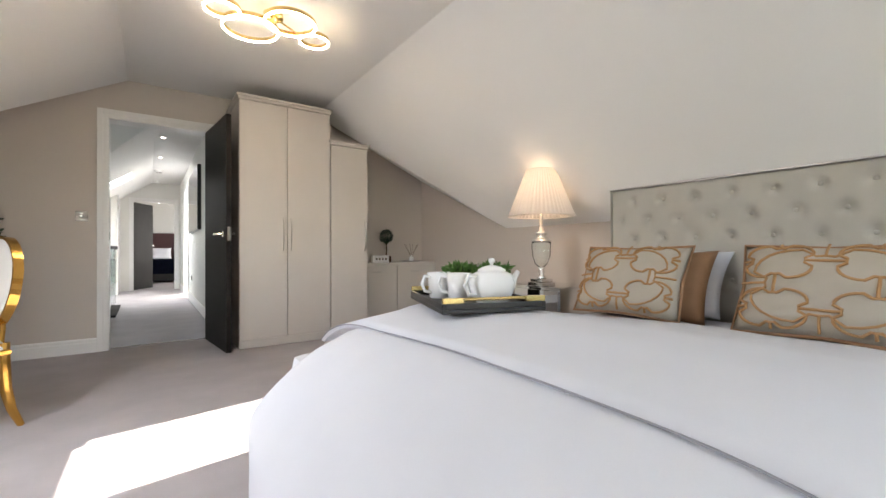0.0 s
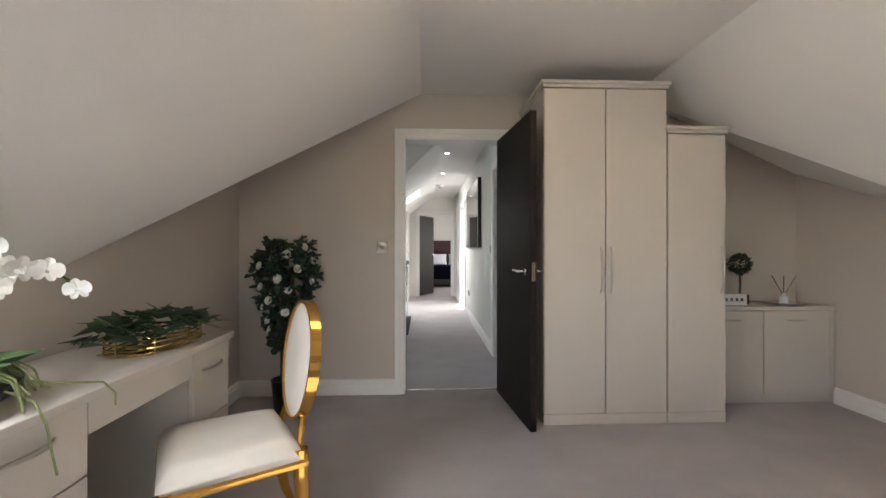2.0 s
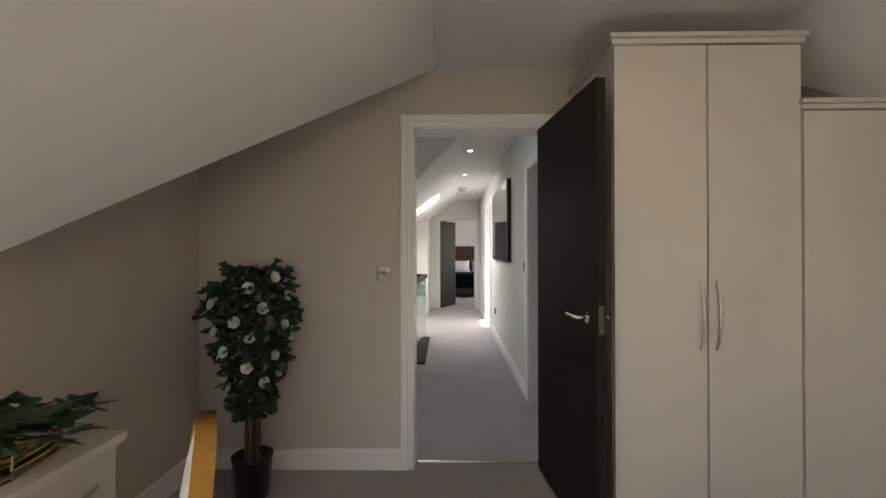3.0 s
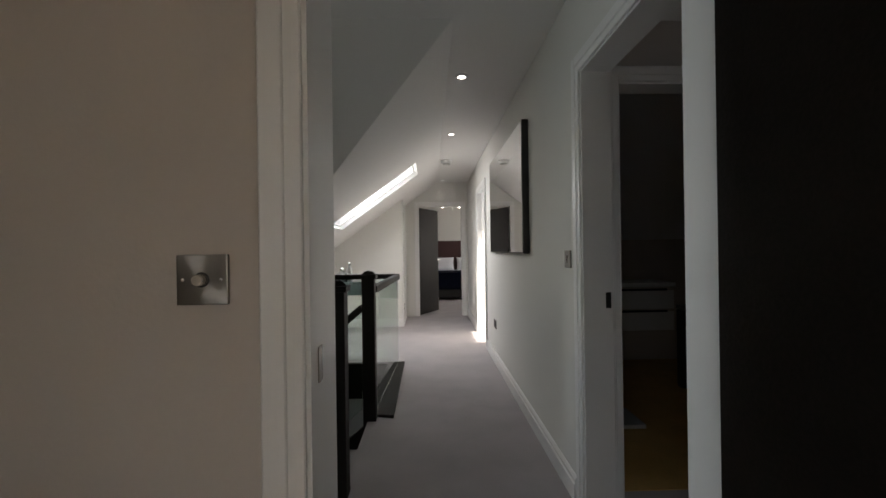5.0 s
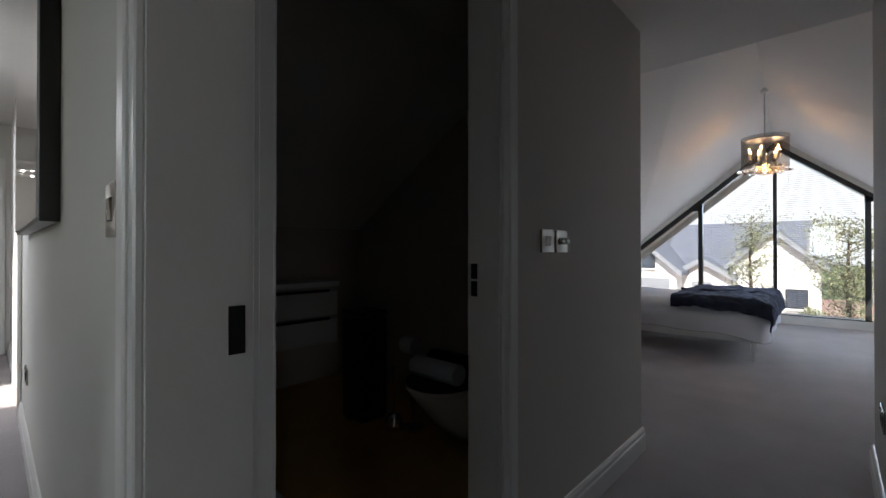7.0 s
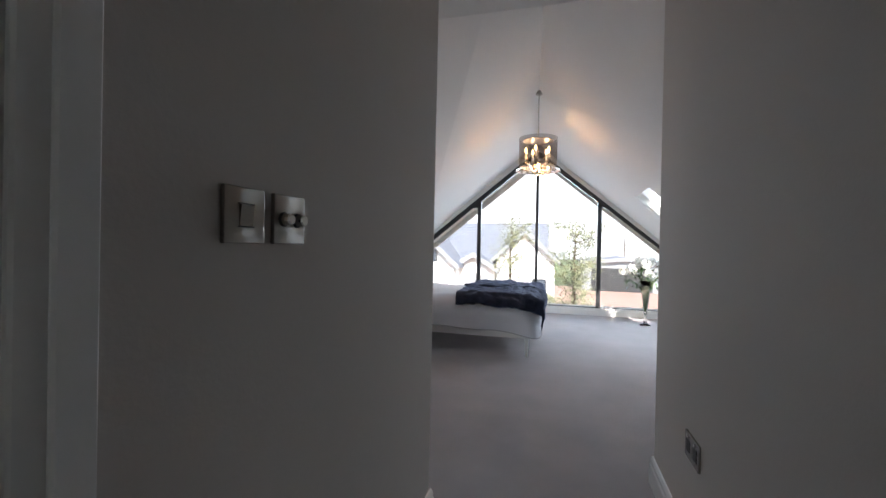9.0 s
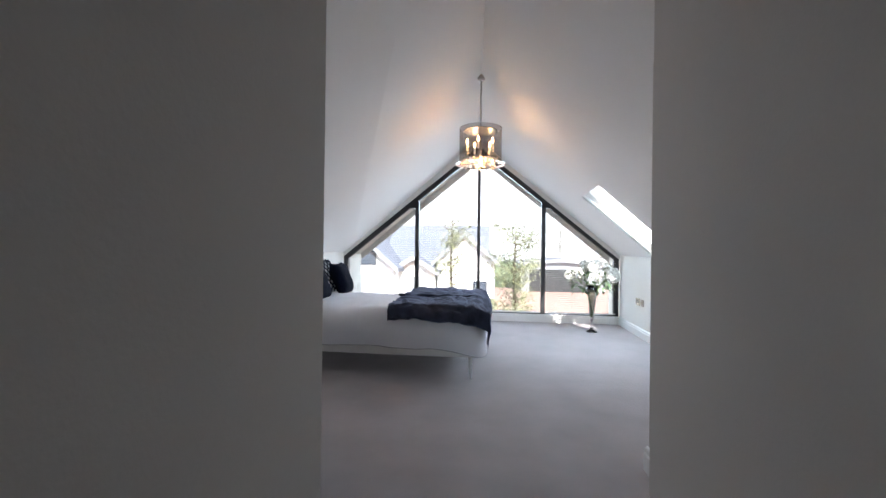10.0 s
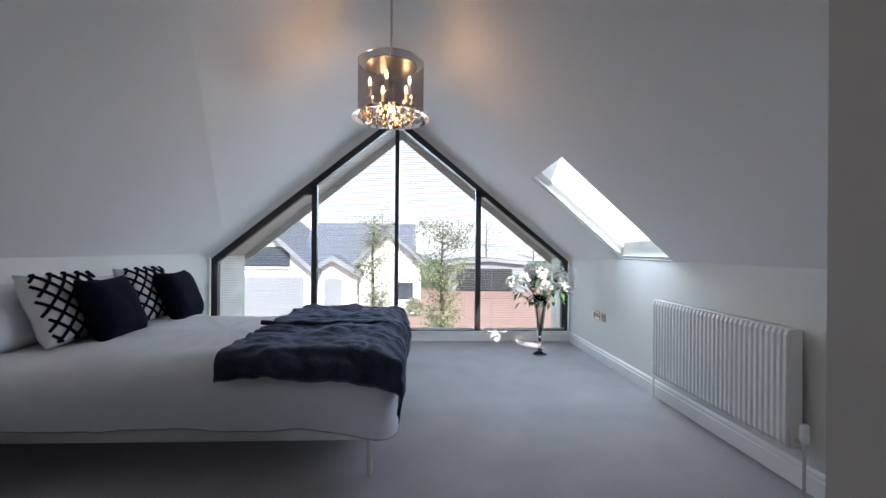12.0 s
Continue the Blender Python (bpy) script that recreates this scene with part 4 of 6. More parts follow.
part("seat_frame", tube([(-0.22, -0.225, 0.375), (0.22, -0.225, 0.375), (0.235, 0.22, 0.375), (-0.235, 0.22, 0.375)], 0.014, closed=True, seg=6), GOLD, ch)
for x in (-1, 1):
    part("leg", tube([(x * 0.215, 0.205, 0.39), (x * 0.215, 0.21, 0.2), (x * 0.215, 0.215, 0.001)], [0.026, 0.021, 0.015]), GOLD, ch)
    part("leg", tube([(x * 0.195, -0.215, 0.42), (x * 0.195, -0.216, 0.32), (x * 0.196, -0.224, 0.20), (x * 0.198, -0.245, 0.09), (x * 0.20, -0.280, 0.001)], [0.026, 0.027, 0.024, 0.019, 0.014], seg=10), GOLD, ch)
    part("back_post", tube([(x * 0.16, -0.215, 0.38), (x * 0.13, -0.235, 0.47), (x * 0.11, -0.243, 0.505)], 0.013), GOLD, ch)
BK = Matrix.Translation((0, -0.262, 0.70)) @ Matrix.Rotation(radians(7), 4, "X")
oval = [(0.195 * math.cos(2 * math.pi * i / 56), 0, 0.225 * math.sin(2 * math.pi * i / 56)) for i in range(56)]
bm = bmesh.new()
rr = []
for s, y in ((1.0, -0.02), (1.06, -0.02), (1.06, 0.02), (1.0, 0.02)):
    rr.append([bm.verts.new((p[0] * s, y, p[2] * s)) for p in oval])
for a in range(4):
    for i in range(56):
        j = (i + 1) % 56
        bm.faces.new((rr[a][i], rr[a][j], rr[(a + 1) % 4][j], rr[(a + 1) % 4][i]))
part("back_frame", turned(bm, BK), GOLD, ch)
for side, mat_ in ((1, CREAM), (-1, OFFWHITE)):
    bm = bmesh.new()
    rings = [[bm.verts.new((p[0] * s, side * (0.010 + 0.020 * (1 - s ** 3)), p[2] * s)) for p in oval] for s in (0.995, 0.93, 0.8, 0.6, 0.35)]
    mid = bm.verts.new((0, side * 0.030, 0))
    for a, b in zip(rings, rings[1:]):
        for i in range(56):
            bm.faces.new((a[i], a[(i + 1) % 56], b[(i + 1) % 56], b[i]))
    for i in range(56):
        bm.faces.new((rings[-1][i], rings[-1][(i + 1) % 56], mid))
    sheet("back_pad", turned(bm, BK), mat_, ch)

# orchid in a dark bowl on the desk
rng = random.Random(8)
orc = thing("orchid", (-1.03, 2.33, DT), "white orchid with arching stems in a dark bowl", "plant")
sheet("bowl", lathe([(0, 0), (0.09, 0), (0.14, 0.03), (0.165, 0.075), (0.155, 0.075), (0.13, 0.035), (0, 0.03)]), BLACKWOOD, orc)
part("moss", lathe([(0, 0.085), (0.09, 0.08), (0.15, 0.06), (0, 0.05)]), STEM, orc)


def petal(bm, at, out, face, length, width, cup=0.12):
    """A rounded petal: a fan of twelve triangles from its foot, cupped towards face."""
    o, f = Vector(out).normalized(), Vector(face).normalized()
    side = o.cross(f).normalized()
    p = Vector(at)
    rim = []
    for i in range(11):
        a = math.pi * (i / 10 - 0.5)
        along = 0.52 + 0.48 * math.cos(a) if abs(i - 5) < 5 else 0.30
        across = math.sin(a) * (1.0 if abs(i - 5) < 5 else 0.8)
        rim.append(bm.verts.new(p + o * length * along + side * width / 2 * across + f * length * cup * (across ** 2 + 0.3 * along)))
    foot, heart = bm.verts.new(p), bm.verts.new(p + o * length * 0.5)
    for u, v in zip(rim, rim[1:]):
        bm.faces.new((heart, u, v))
    bm.faces.new((foot, rim[0], heart))
    bm.faces.new((foot, heart, rim[-1]))


def bloom(bm, at, face, size, spin=0.0):
    """One open orchid flower: three narrow sepals behind two broad petals."""
    f = Vector(face).normalized()
    up = (Vector((0, 0, 1)) - f * f.z).normalized()
    for k, wide, long, lift in ((0, 0.75, 1.0, 0.0), (2, 0.62, 0.95, 0.0), (3, 0.62, 0.95, 0.0), (1, 1.25, 1.05, 0.004), (4, 1.25, 1.05, 0.004)):
        a = 2 * math.pi * k / 5 * (1.0 if k in (0, 2, 3) else 0.98) + spin
        out = up * math.cos(a) + f.cross(up) * math.sin(a)
        petal(bm, Vector(at) + f * lift, out + f * 0.12, f, size * long, size * wide)


for k, (dx, dy, h, first) in enumerate(((0.15, 0.25, 0.30, 8), (0.06, 0.12, 0.37, 10), (0.02, -0.08, 0.34, 11), (0.15, -0.02, 0.32, 12))):
    pts = [Vector((0.012 * k - 0.02, 0.02 * k - 0.03, 0.06))]
    for i in range(1, 15):
        t = i / 14
        pts.append(Vector((dx * t ** 2.2, dy * t ** 1.9, 0.06 + h * math.sin(t * 2.05) / math.sin(1.65) * (1 if t < 0.82 else 1 - (t - 0.82) * 0.6))))
    part("stem", tube(pts, 0.004, None, 6), STEM, orc)
    for i in range(first, 15, 2):
        size = 0.046 - 0.0020 * max(0, i - 8)
        d = Vector((rng.uniform(0.4, 1), rng.uniform(-1.1, -0.2), rng.uniform(-0.35, 0.25))).normalized()
        at = pts[i] + d * 0.02 + Vector((0, 0, rng.uniform(-0.015, 0.01)))
        bm = bmesh.new()
        bloom(bm, at, d, size, rng.uniform(-0.25, 0.25))
        flower = part("bloom", bm, PETAL, orc, "white orchid bloom")
        bm = bmesh.new()
        side = d.orthogonal().normalized()
        for e in (side, -side, Vector((0, 0, -1))):
            petal(bm, at + d * 0.008, e * 0.6 + d, d, size * 0.30, size * 0.22, 0.3)
        part("flower_centre", bm, PETAL, flower)
    for j in (13, 14):
        bm = bmesh.new()
        bmesh.ops.create_icosphere(bm, subdivisions=1, radius=0.007, matrix=Matrix.Translation(pts[j] + Vector((0.012 * (j - 13) + 0.004, 0.012, -0.012))) @ Matrix.Diagonal((0.8, 0.8, 1.3, 1)))
        part("bud", bm, BRIGHTLEAF, orc, "green orchid bud")
for k in range(13):
    a = k * 0.97
    out = Vector((math.cos(a), math.sin(a), rng.uniform(0.25, 0.9))).normalized()
    bm = bmesh.new()
    petal(bm, (0.02 * math.cos(a), 0.02 * math.sin(a), 0.065), out, (-out.x * out.z, -out.y * out.z, 1), rng.uniform(0.15, 0.20), rng.uniform(0.055, 0.075), 0.10)
    part("leaf", bm, LEAF, orc)
for k in range(46):
    a = rng.uniform(-1.0, 1.9)
    r = rng.uniform(0.15, 0.20)
    w = rng.uniform(-0.35, 0.35)
    part("air_root", tube([(0.08 * math.cos(a), 0.08 * math.sin(a), 0.07), (r * 0.75 * math.cos(a + w * 0.4), r * 0.75 * math.sin(a + w * 0.4), rng.uniform(0.09, 0.125)), (r * math.cos(a + w * 0.8), r * math.sin(a + w * 0.8), rng.uniform(0.05, 0.09)), (r * 1.1 * math.cos(a + w), r * 1.1 * math.sin(a + w), rng.uniform(0.004, 0.05))], 0.0026, None, 5), ROOT, orc)
part("air_root", tube([(0.14, 0.10, 0.06), (0.19, 0.16, 0.035), (0.225, 0.24, 0.012), (0.238, 0.27, -0.03), (0.236, 0.275, -0.07)], 0.003, None, 6), ROOT, orc)
part("air_root", tube([(0.15, 0.02, 0.06), (0.215, 0.03, 0.03), (0.240, 0.035, -0.03), (0.243, 0.05, -0.12), (0.245, 0.06, -0.17)], 0.003, None, 6), ROOT, orc)

# ivy in a gold wire basket on the desk
ivy = thing("ivy_basket", (-0.99, 3.12, DT), "gold wire basket trailing dark green ivy", "plant")
for z in (0.006, 0.026, 0.046, 0.064):
    part("wire", tube([(0.135 * math.cos(2 * math.pi * i / 40), 0.24 * math.sin(2 * math.pi * i / 40), z) for i in range(40)], 0.004, closed=True, seg=6), BRASS, ivy)
for k in range(8):
    a = 2 * math.pi * k / 8
    part("upright", tube([(0.136 * math.cos(a), 0.242 * math.sin(a), 0.002), (0.136 * math.cos(a), 0.242 * math.sin(a), 0.068)], 0.003, seg=6), BRASS, ivy)
part("base", box(-0.1, 0.1, -0.2, 0.2, 0.001, 0.008), BRASS, ivy)


def ivy_leaf(bm, at, out, up, size):
    """A five-pointed ivy leaf."""
    o = Vector(out).normalized()
    s = o.cross(Vector(up)).normalized()
    n = s.cross(o)
    c = bm.verts.new(Vector(at) + o * size * 0.35 + n * size * 0.06)
    pts = [(0, 0), (0.10, 0.42), (0.38, 0.5), (0.42, 0.24), (1.0, 0.0), (0.42, -0.24), (0.38, -0.5), (0.10, -0.42)]
    vs = [bm.verts.new(Vector(at) + o * size * a + s * size * b * 1.1) for a, b in pts]
    for i in range(8):
        bm.faces.new((c, vs[i], vs[(i + 1) % 8]))


for k in range(95):
    a, r = rng.uniform(0, 6.28), math.sqrt(rng.uniform(0, 1))
    hump = 0.055 * (0.5 + 0.5 * math.sin(a * 3 + 1.0)) + 0.03 * max(0, 0.7 - r)
    p = Vector((0.125 * r * math.cos(a), 0.25 * r * math.sin(a), rng.uniform(0.045, 0.085) + hump))
    bm = bmesh.new()
    ivy_leaf(bm, p, (math.cos(a) + rng.uniform(-0.6, 0.6), math.sin(a) + rng.uniform(-0.6, 0.6), rng.uniform(-0.5, 0.5)), (rng.uniform(-0.7, 0.7), rng.uniform(-0.7, 0.7), 1), rng.uniform(0.06, 0.105))
    part("leaf", bm, DARKLEAF if k % 4 else LEAF, ivy)
for k, a in enumerate((1.45, 1.7, 1.2, -1.5, -1.8, 0.3, 2.6)):
    tip = Vector((0.17 * math.cos(a), 0.32 * math.sin(a), 0.075))
    part("vine", tube([(0, 0.1 * math.sin(a), 0.03), (0.10 * math.cos(a), 0.2 * math.sin(a), 0.10), tip], 0.0025, None, 5), STEM, ivy)
    for i in range(3):
        bm = bmesh.new()
        ivy_leaf(bm, tip + Vector((rng.uniform(-0.03, 0.03), rng.uniform(-0.05, 0.02), rng.uniform(-0.01, 0.03))), (math.cos(a) + rng.uniform(-0.5, 0.5), math.sin(a), rng.uniform(-0.6, 0.1)), (rng.uniform(-0.5, 0.5), 0.2, 1), rng.uniform(0.06, 0.095))
        part("leaf", bm, DARKLEAF, ivy)

# rose tree in the corner
ros = thing("rose_tree", (-0.85, 4.35, 0), "tall rose tree with white blooms in a black pot", "plant")
sheet("pot", lathe([(0, 0), (0.085, 0), (0.10, 0.20), (0.105, 0.215), (0.095, 0.215), (0.09, 0.19), (0, 0.19)]), BLACKWOOD, ros)
for k in range(4):
    a = k * 1.6
    part("cane", tube([(0.03 * math.cos(a), 0.03 * math.sin(a), 0.18), (0.028 * math.cos(a + 0.4), 0.03 * math.sin(a + 0.4), 0.5), (0.06 * math.cos(a + 0.9), 0.06 * math.sin(a + 0.9), 0.95)], [0.013, 0.011, 0.006]), BARK, ros)


def crown(z):
    t = (z - 0.44) / 0.80
    return 0.045 + 0.165 * min(1.0, max(0.0, t) * 1.7) ** 0.8 * (1 - 2.0 * max(0.0, t - 0.74))


bm = bmesh.new()
for k in range(480):
    z = rng.uniform(0.44, 1.22)
    a, r = rng.uniform(0, 6.28), crown(z) * math.sqrt(rng.uniform(0.12, 1.15)) * (0.85 + 0.35 * noise.noise((z * 6, math.floor(k * 0.1), 3)))
    at = Vector((r * math.cos(a), min(0.24, r * math.sin(a)), z))
    out = Vector((math.cos(a), math.sin(a), rng.uniform(-0.7, 0.5))).normalized()
    side = out.cross(Vector((0, 0, 1))).normalized()
    for turn, far in ((0.0, 0.035), (1.0, 0.01), (-1.0, 0.01), (0.8, 0.03), (-0.8, 0.03)):
        petal(bm, at + out * far, out + side * turn + rand_dir(rng) * 0.6, rand_dir(rng) + Vector((0, -0.4, 0.5)), rng.uniform(0.04, 0.058), rng.uniform(0.024, 0.034), -0.1)
part("foliage", bm, DARKLEAF, ros)
for k in range(20):
    z = 0.56 + 0.62 * (k + rng.random()) / 20
    a = -3.0 + 3.4 * ((k * 0.618) % 1.0) + rng.uniform(-0.2, 0.2)
    r = crown(z) * rng.uniform(0.9, 1.05)
    at = Vector((r * math.cos(a), r * math.sin(a) * 0.95, z))
    out = Vector((math.cos(a), math.sin(a), 0.25)).normalized()
    side = out.orthogonal().normalized()
    bm = bmesh.new()
    for layer, (count, size, tilt) in enumerate(((6, 0.033, 1.2), (5, 0.030, 0.7), (5, 0.026, 0.4), (3, 0.022, 0.12))):
        for i in range(count):
            b = 2 * math.pi * i / count + layer * 0.5
            ray = side * math.cos(b) + out.cross(side) * math.sin(b)
            petal(bm, at + ray * 0.003, ray * tilt + out * 0.7, out - ray * 0.5, size, size * 1.1, 0.25)
    part("rose", bm, PETAL, ros, "white rose bloom")


# roof windows: lined shaft, frame and pane
def roof_window(name, corners, out, label, depth=0.9, sun_baffle=0.0):
    """corners: the four ceiling corners in order; out: the way up through the roof; depth: how far up the pane sits."""
    c = [Vector(p) for p in corners]
    o = Vector(out)
    n = (c[1] - c[0]).cross(c[3] - c[0]).normalized()
    n = n if n.z > 0 else -n
    mid = (c[0] + c[1] + c[2] + c[3]) / 4
    bm, bars, kerb = bmesh.new(), bmesh.new(), bmesh.new()
    for i in range(4):
        a, b = c[i], c[(i + 1) % 4]
        away = ((a + b) / 2 - mid).normalized() * 0.02
        prism([a, b, b + o, a + o], away, bm)
        prism([a + o * depth * 0.9, b + o * depth * 0.9, b + o * depth * 0.9 - away, a + o * depth * 0.9 - away], o.normalized() * 0.012, bars)
        # Outer walls added above the roof to block sun and shrink its floor patch.
        if sun_baffle:
            prism([a + o * 0.8, b + o * 0.8, b + o * 0.8 + n * sun_baffle, a + o * 0.8 + n * sun_baffle], away * 2, kerb)
    ob = setting(name, bm, WHITE, label)
    part("window_frame", bars, GLOSS, ob)
    if sun_baffle:
        part("sun_baffle", kerb, WHITE, ob)
    pane = part("pane", prism([p + o * depth for p in c], o.normalized() * 0.004), PANE, ob)
    pane.visible_shadow = False
    return ob


roof_window("window_1", [(sx0, sy0, pitch_z(sx0)), (sx1, sy0, pitch_z(sx1)), (sx1, sy1, pitch_z(sx1)), (sx0, sy1, pitch_z(sx0))], (-0.115, -0.029, 0.105), "roof window in the bedroom slope")
roof_window("window_2", [(hx0, hy0, hall_z(hx0)), (hx1, hy0, hall_z(hx1)), (hx1, hy1, hall_z(hx1)), (hx0, hy1, hall_z(hx0))], (-0.14, -0.03, 0.13), "roof window in the hall slope", 0.35)
roof_window("window_3", [(mx0, my0, slope_z(mx0, my0)), (mx1, my0, slope_z(mx1, my0)), (mx1, my1, slope_z(mx1, my1)), (mx0, my1, slope_z(mx0, my1))], (-0.06, -0.05, 0.06), "roof window in the main bedroom slope", 0.2, 0.42)
# Back window is assumed: never in view, added to let the bedroom fill in.
bm = bmesh.new()
for y in (-0.3, 0.53, 1.36, 2.2):
    box(y - 0.03 if y > 0 else y, y + 0.03 if y < 2 else y, AY0 - 0.12, AY0 - 0.06, 0.4, 2.1, bm=bm)
box(-0.3, 2.2, AY0 - 0.12, AY0 - 0.06, 0.4, 0.46, bm=bm)
w4 = setting("window_4", bm, BLACKFRAME, "unseen dark framed window added to light the bedroom")
pane = part("pane", box(-0.3, 2.2, AY0 - 0.092, AY0 - 0.088, 0.4, 2.1), PANE, w4)
pane.visible_shadow = False

# Landing window added out of view, as the opening for the jamb's fill lamp.
bm = bmesh.new()
for y0, y1, z0, z1 in ((4.83, 4.89, 0.85, 2.05), (5.84, 5.9, 0.85, 2.05), (4.89, 5.84, 0.85, 0.91), (4.89, 5.84, 1.99, 2.05)):
    box(-3.33, -3.27, y0, y1, z0, z1, bm=bm)
w5 = setting("window_5", bm, BLACKFRAME, "unseen dark framed window added to light the door jamb")
pane = part("pane", box(-3.302, -3.298, 4.89, 5.84, 0.91, 1.99), PANE, w5)
pane.visible_shadow = False

# ---- hall ----
for x, y in ((0.435, 5.36), (0.435, 6.83), (0.435, 8.30), (0.435, 11.25)):
    dl = thing("downlight", (x, y, HT), "small round recessed downlight, lit", "downlight", "hall downlights")
    part("bezel", lathe([(0.028, -0.001), (0.045, -0.001), (0.045, -0.006), (0.030, -0.010), (0.028, -0.004)], seg=24), GLOSS, dl)
    part("lens", lathe([(0, -0.004), (0.028, -0.004), (0.028, -0.0015), (0, -0.0015)], seg=24), SPOT, dl)
smoke = thing("smoke_alarm", (0.435, 9.63, HT), "round white smoke alarm on the ceiling", "smoke alarm")
part("body", lathe([(0, -0.001), (0.075, -0.001), (0.075, -0.02), (0.06, -0.045), (0, -0.048)]), GLOSS, smoke)
part("vent", lathe([(0.045, -0.046), (0.05, -0.05), (0.04, -0.052), (0.045, -0.046)]), STEEL, smoke)

mir = thing("wall_mirror", (HX - 0.001, 7.505, 1.63), "large black-edged mirror on the pale hall wall", "mirror")
part("frame", box(-0.045, 0, -0.765, 0.765, -0.46, 0.46, 0.003), BLACKWOOD, mir)
part("mirror_glass", box(-0.050, -0.0455, -0.755, 0.755, -0.45, 0.45), MIRROR, mir)
plate("light_switch", (HX - 0.001, 5.935, 1.15), (-1, 0, 0), label="steel light switch beside the passage door", kind="switch")
plate("wall_socket", (HX - 0.001, 8.32, 0.41), (-1, 0, 0), 0.146, "steel double socket on the hall wall", "socket")


def radiator(at, length, high, turn, label, ribs):
    """Panel radiator; its front faces -y before turning, its back is at y = 0."""
    ob = thing("radiator", at, label, "radiator", turn=turn)
    part("back_panel", box(0, length, -0.06, -0.035, 0, high, 0.004), GLOSS, ob)
    bm = bmesh.new()
    step = length / ribs
    line = []
    for i in range(ribs):
        x = i * step
        line += [(x, -0.092), (x + step * 0.2, -0.092), (x + step * 0.35, -0.103), (x + step * 0.75, -0.103), (x + step * 0.9, -0.092)]
    line.append((length, -0.092))
    cols_ = [[bm.verts.new((x, y + (0.012 if z in (0.0, high - 0.004) else 0), z)) for z in (0.0, 0.02, high - 0.03, high - 0.004)] for x, y in line]
    for a, b in zip(cols_, cols_[1:]):
        for k in range(3):
            bm.faces.new((a[k], b[k], b[k + 1], a[k + 1]))
    part("front_panel", bm, GLOSS, ob)
    part("top_grille", box(0.0, length, -0.085, -0.035, high - 0.012, high, 0.002), GLOSS, ob)
    for x in (-0.001, length - 0.003):
        part("side_panel", box(x, x + 0.004, -0.09, -0.03, 0.005, high - 0.002), GLOSS, ob)
    part("vent_plug", turned(lathe([(0, 0.012), (0.009, 0.012), (0.009, 0), (0, 0)], seg=10), Matrix.Translation((0, -0.06, high - 0.05)) @ Matrix.Rotation(radians(-90), 4, "Y")), BLACKPLATE, ob)
    part("bracket", box(0.1, 0.14, -0.036, 0, 0.05, high - 0.05, bm=box(length - 0.14, length - 0.1, -0.036, 0, 0.05, high - 0.05)), GLOSS, ob)
    for e, x, tall in ((0.004, -0.04, 0.075), (length - 0.004, length + 0.045, 0.13)):
        v = part("valve", tube([(e, -0.06, 0.04), (x, -0.06, 0.04), (x, -0.06, -0.01)], 0.011), CHROME, ob)
        part("valve_head", lathe([(0, tall), (0.015, tall), (0.019, tall - 0.01), (0.019, 0.06), (0.013, 0.045), (0, 0.045)], at=(x, -0.06, 0.0), seg=16), GLOSS, v)
        part("pipe", tube([(x, -0.06, 0.0), (x, -0.06, -at[2] + 0.001)], 0.0075), CHROME, v)
    return ob


radiator((HX, 10.15, 0.15), 0.9, 0.58, 90, "white panel radiator on the hall wall", 18)

# stairs, newels, rails and glass
stair = thing("staircase", (0, 0, 0), "carpeted stairs with dark strings dropping from the hall", "stairs")
for i in range(7):
    part("step", box(-0.26 - (i + 1) * 0.235, -0.26 - i * 0.235 + 0.02, 6.02, 6.86, -0.19 * (i + 1) - 0.2, -0.19 * (i + 1), 0.008), CARPET, stair)
for y in (5.98, 6.86):
    part("string", prism([(-0.22, y, 0.02), (-0.22, y, -0.30), (-1.95, y, -1.70), (-1.95, y, -1.38)], (0, 0.04, 0)), DARKWOOD, stair)
bal = thing("balustrade", (0, 0, 0), "dark oak newels and rails with clear glass panels", "balustrade")


def newel(x, y, low, high):
    p = part("newel", box(x - 0.045, x + 0.045, y - 0.045, y + 0.045, low, high, 0.004), DARKWOOD, bal)
    bm = box(x - 0.058, x + 0.058, y - 0.058, y + 0.058, high, high + 0.018, 0.004)
    prism([(x - 0.058, y - 0.058, high + 0.018), (x + 0.058, y - 0.058, high + 0.018), (x + 0.058, y + 0.058, high + 0.018), (x - 0.058, y + 0.058, high + 0.018)], (0, 0, 0.012), bm)
    lathe([(0.05, 0), (0.03, 0.02), (0, 0.028)], bm, (x, y, high + 0.03), 4)
    part("cap", bm, DARKWOOD, p)


newel(-0.245, 6.905, -0.3, 1.005)
newel(-0.265, 5.97, -0.3, 1.005)
newel(-1.31, 8.33, -0.3, 1.02)
newel(-0.80, 6.90, -1.2, 0.48)


def rail(a, b, wide=0.06, high=0.05):
    a, b = Vector(a), Vector(b)
    d = (b - a).normalized()
    s = d.cross(Vector((0, 0, 1))).normalized() * wide / 2
    u = s.cross(d).normalized() * high / 2
    bm = prism([a + s + u * 0.5, a + s * 0.7 + u, a - s * 0.7 + u, a - s + u * 0.5, a - s - u, a + s - u], b - a)
    part("handrail", bm, DARKWOOD, bal)


def pane_between(a, b, z0a, z0b, z1a, z1b):
    a, b = Vector((*a, 0)), Vector((*b, 0))
    n = (b - a).cross(Vector((0, 0, 1))).normalized() * 0.010
    up = Vector((0, 0, 1))
    p = part("glass_panel", prism([a + up * z0a, b + up * z0b, b + up * z1b, a + up * z1a], n), GREENGLASS, bal)
    p.visible_shadow = False


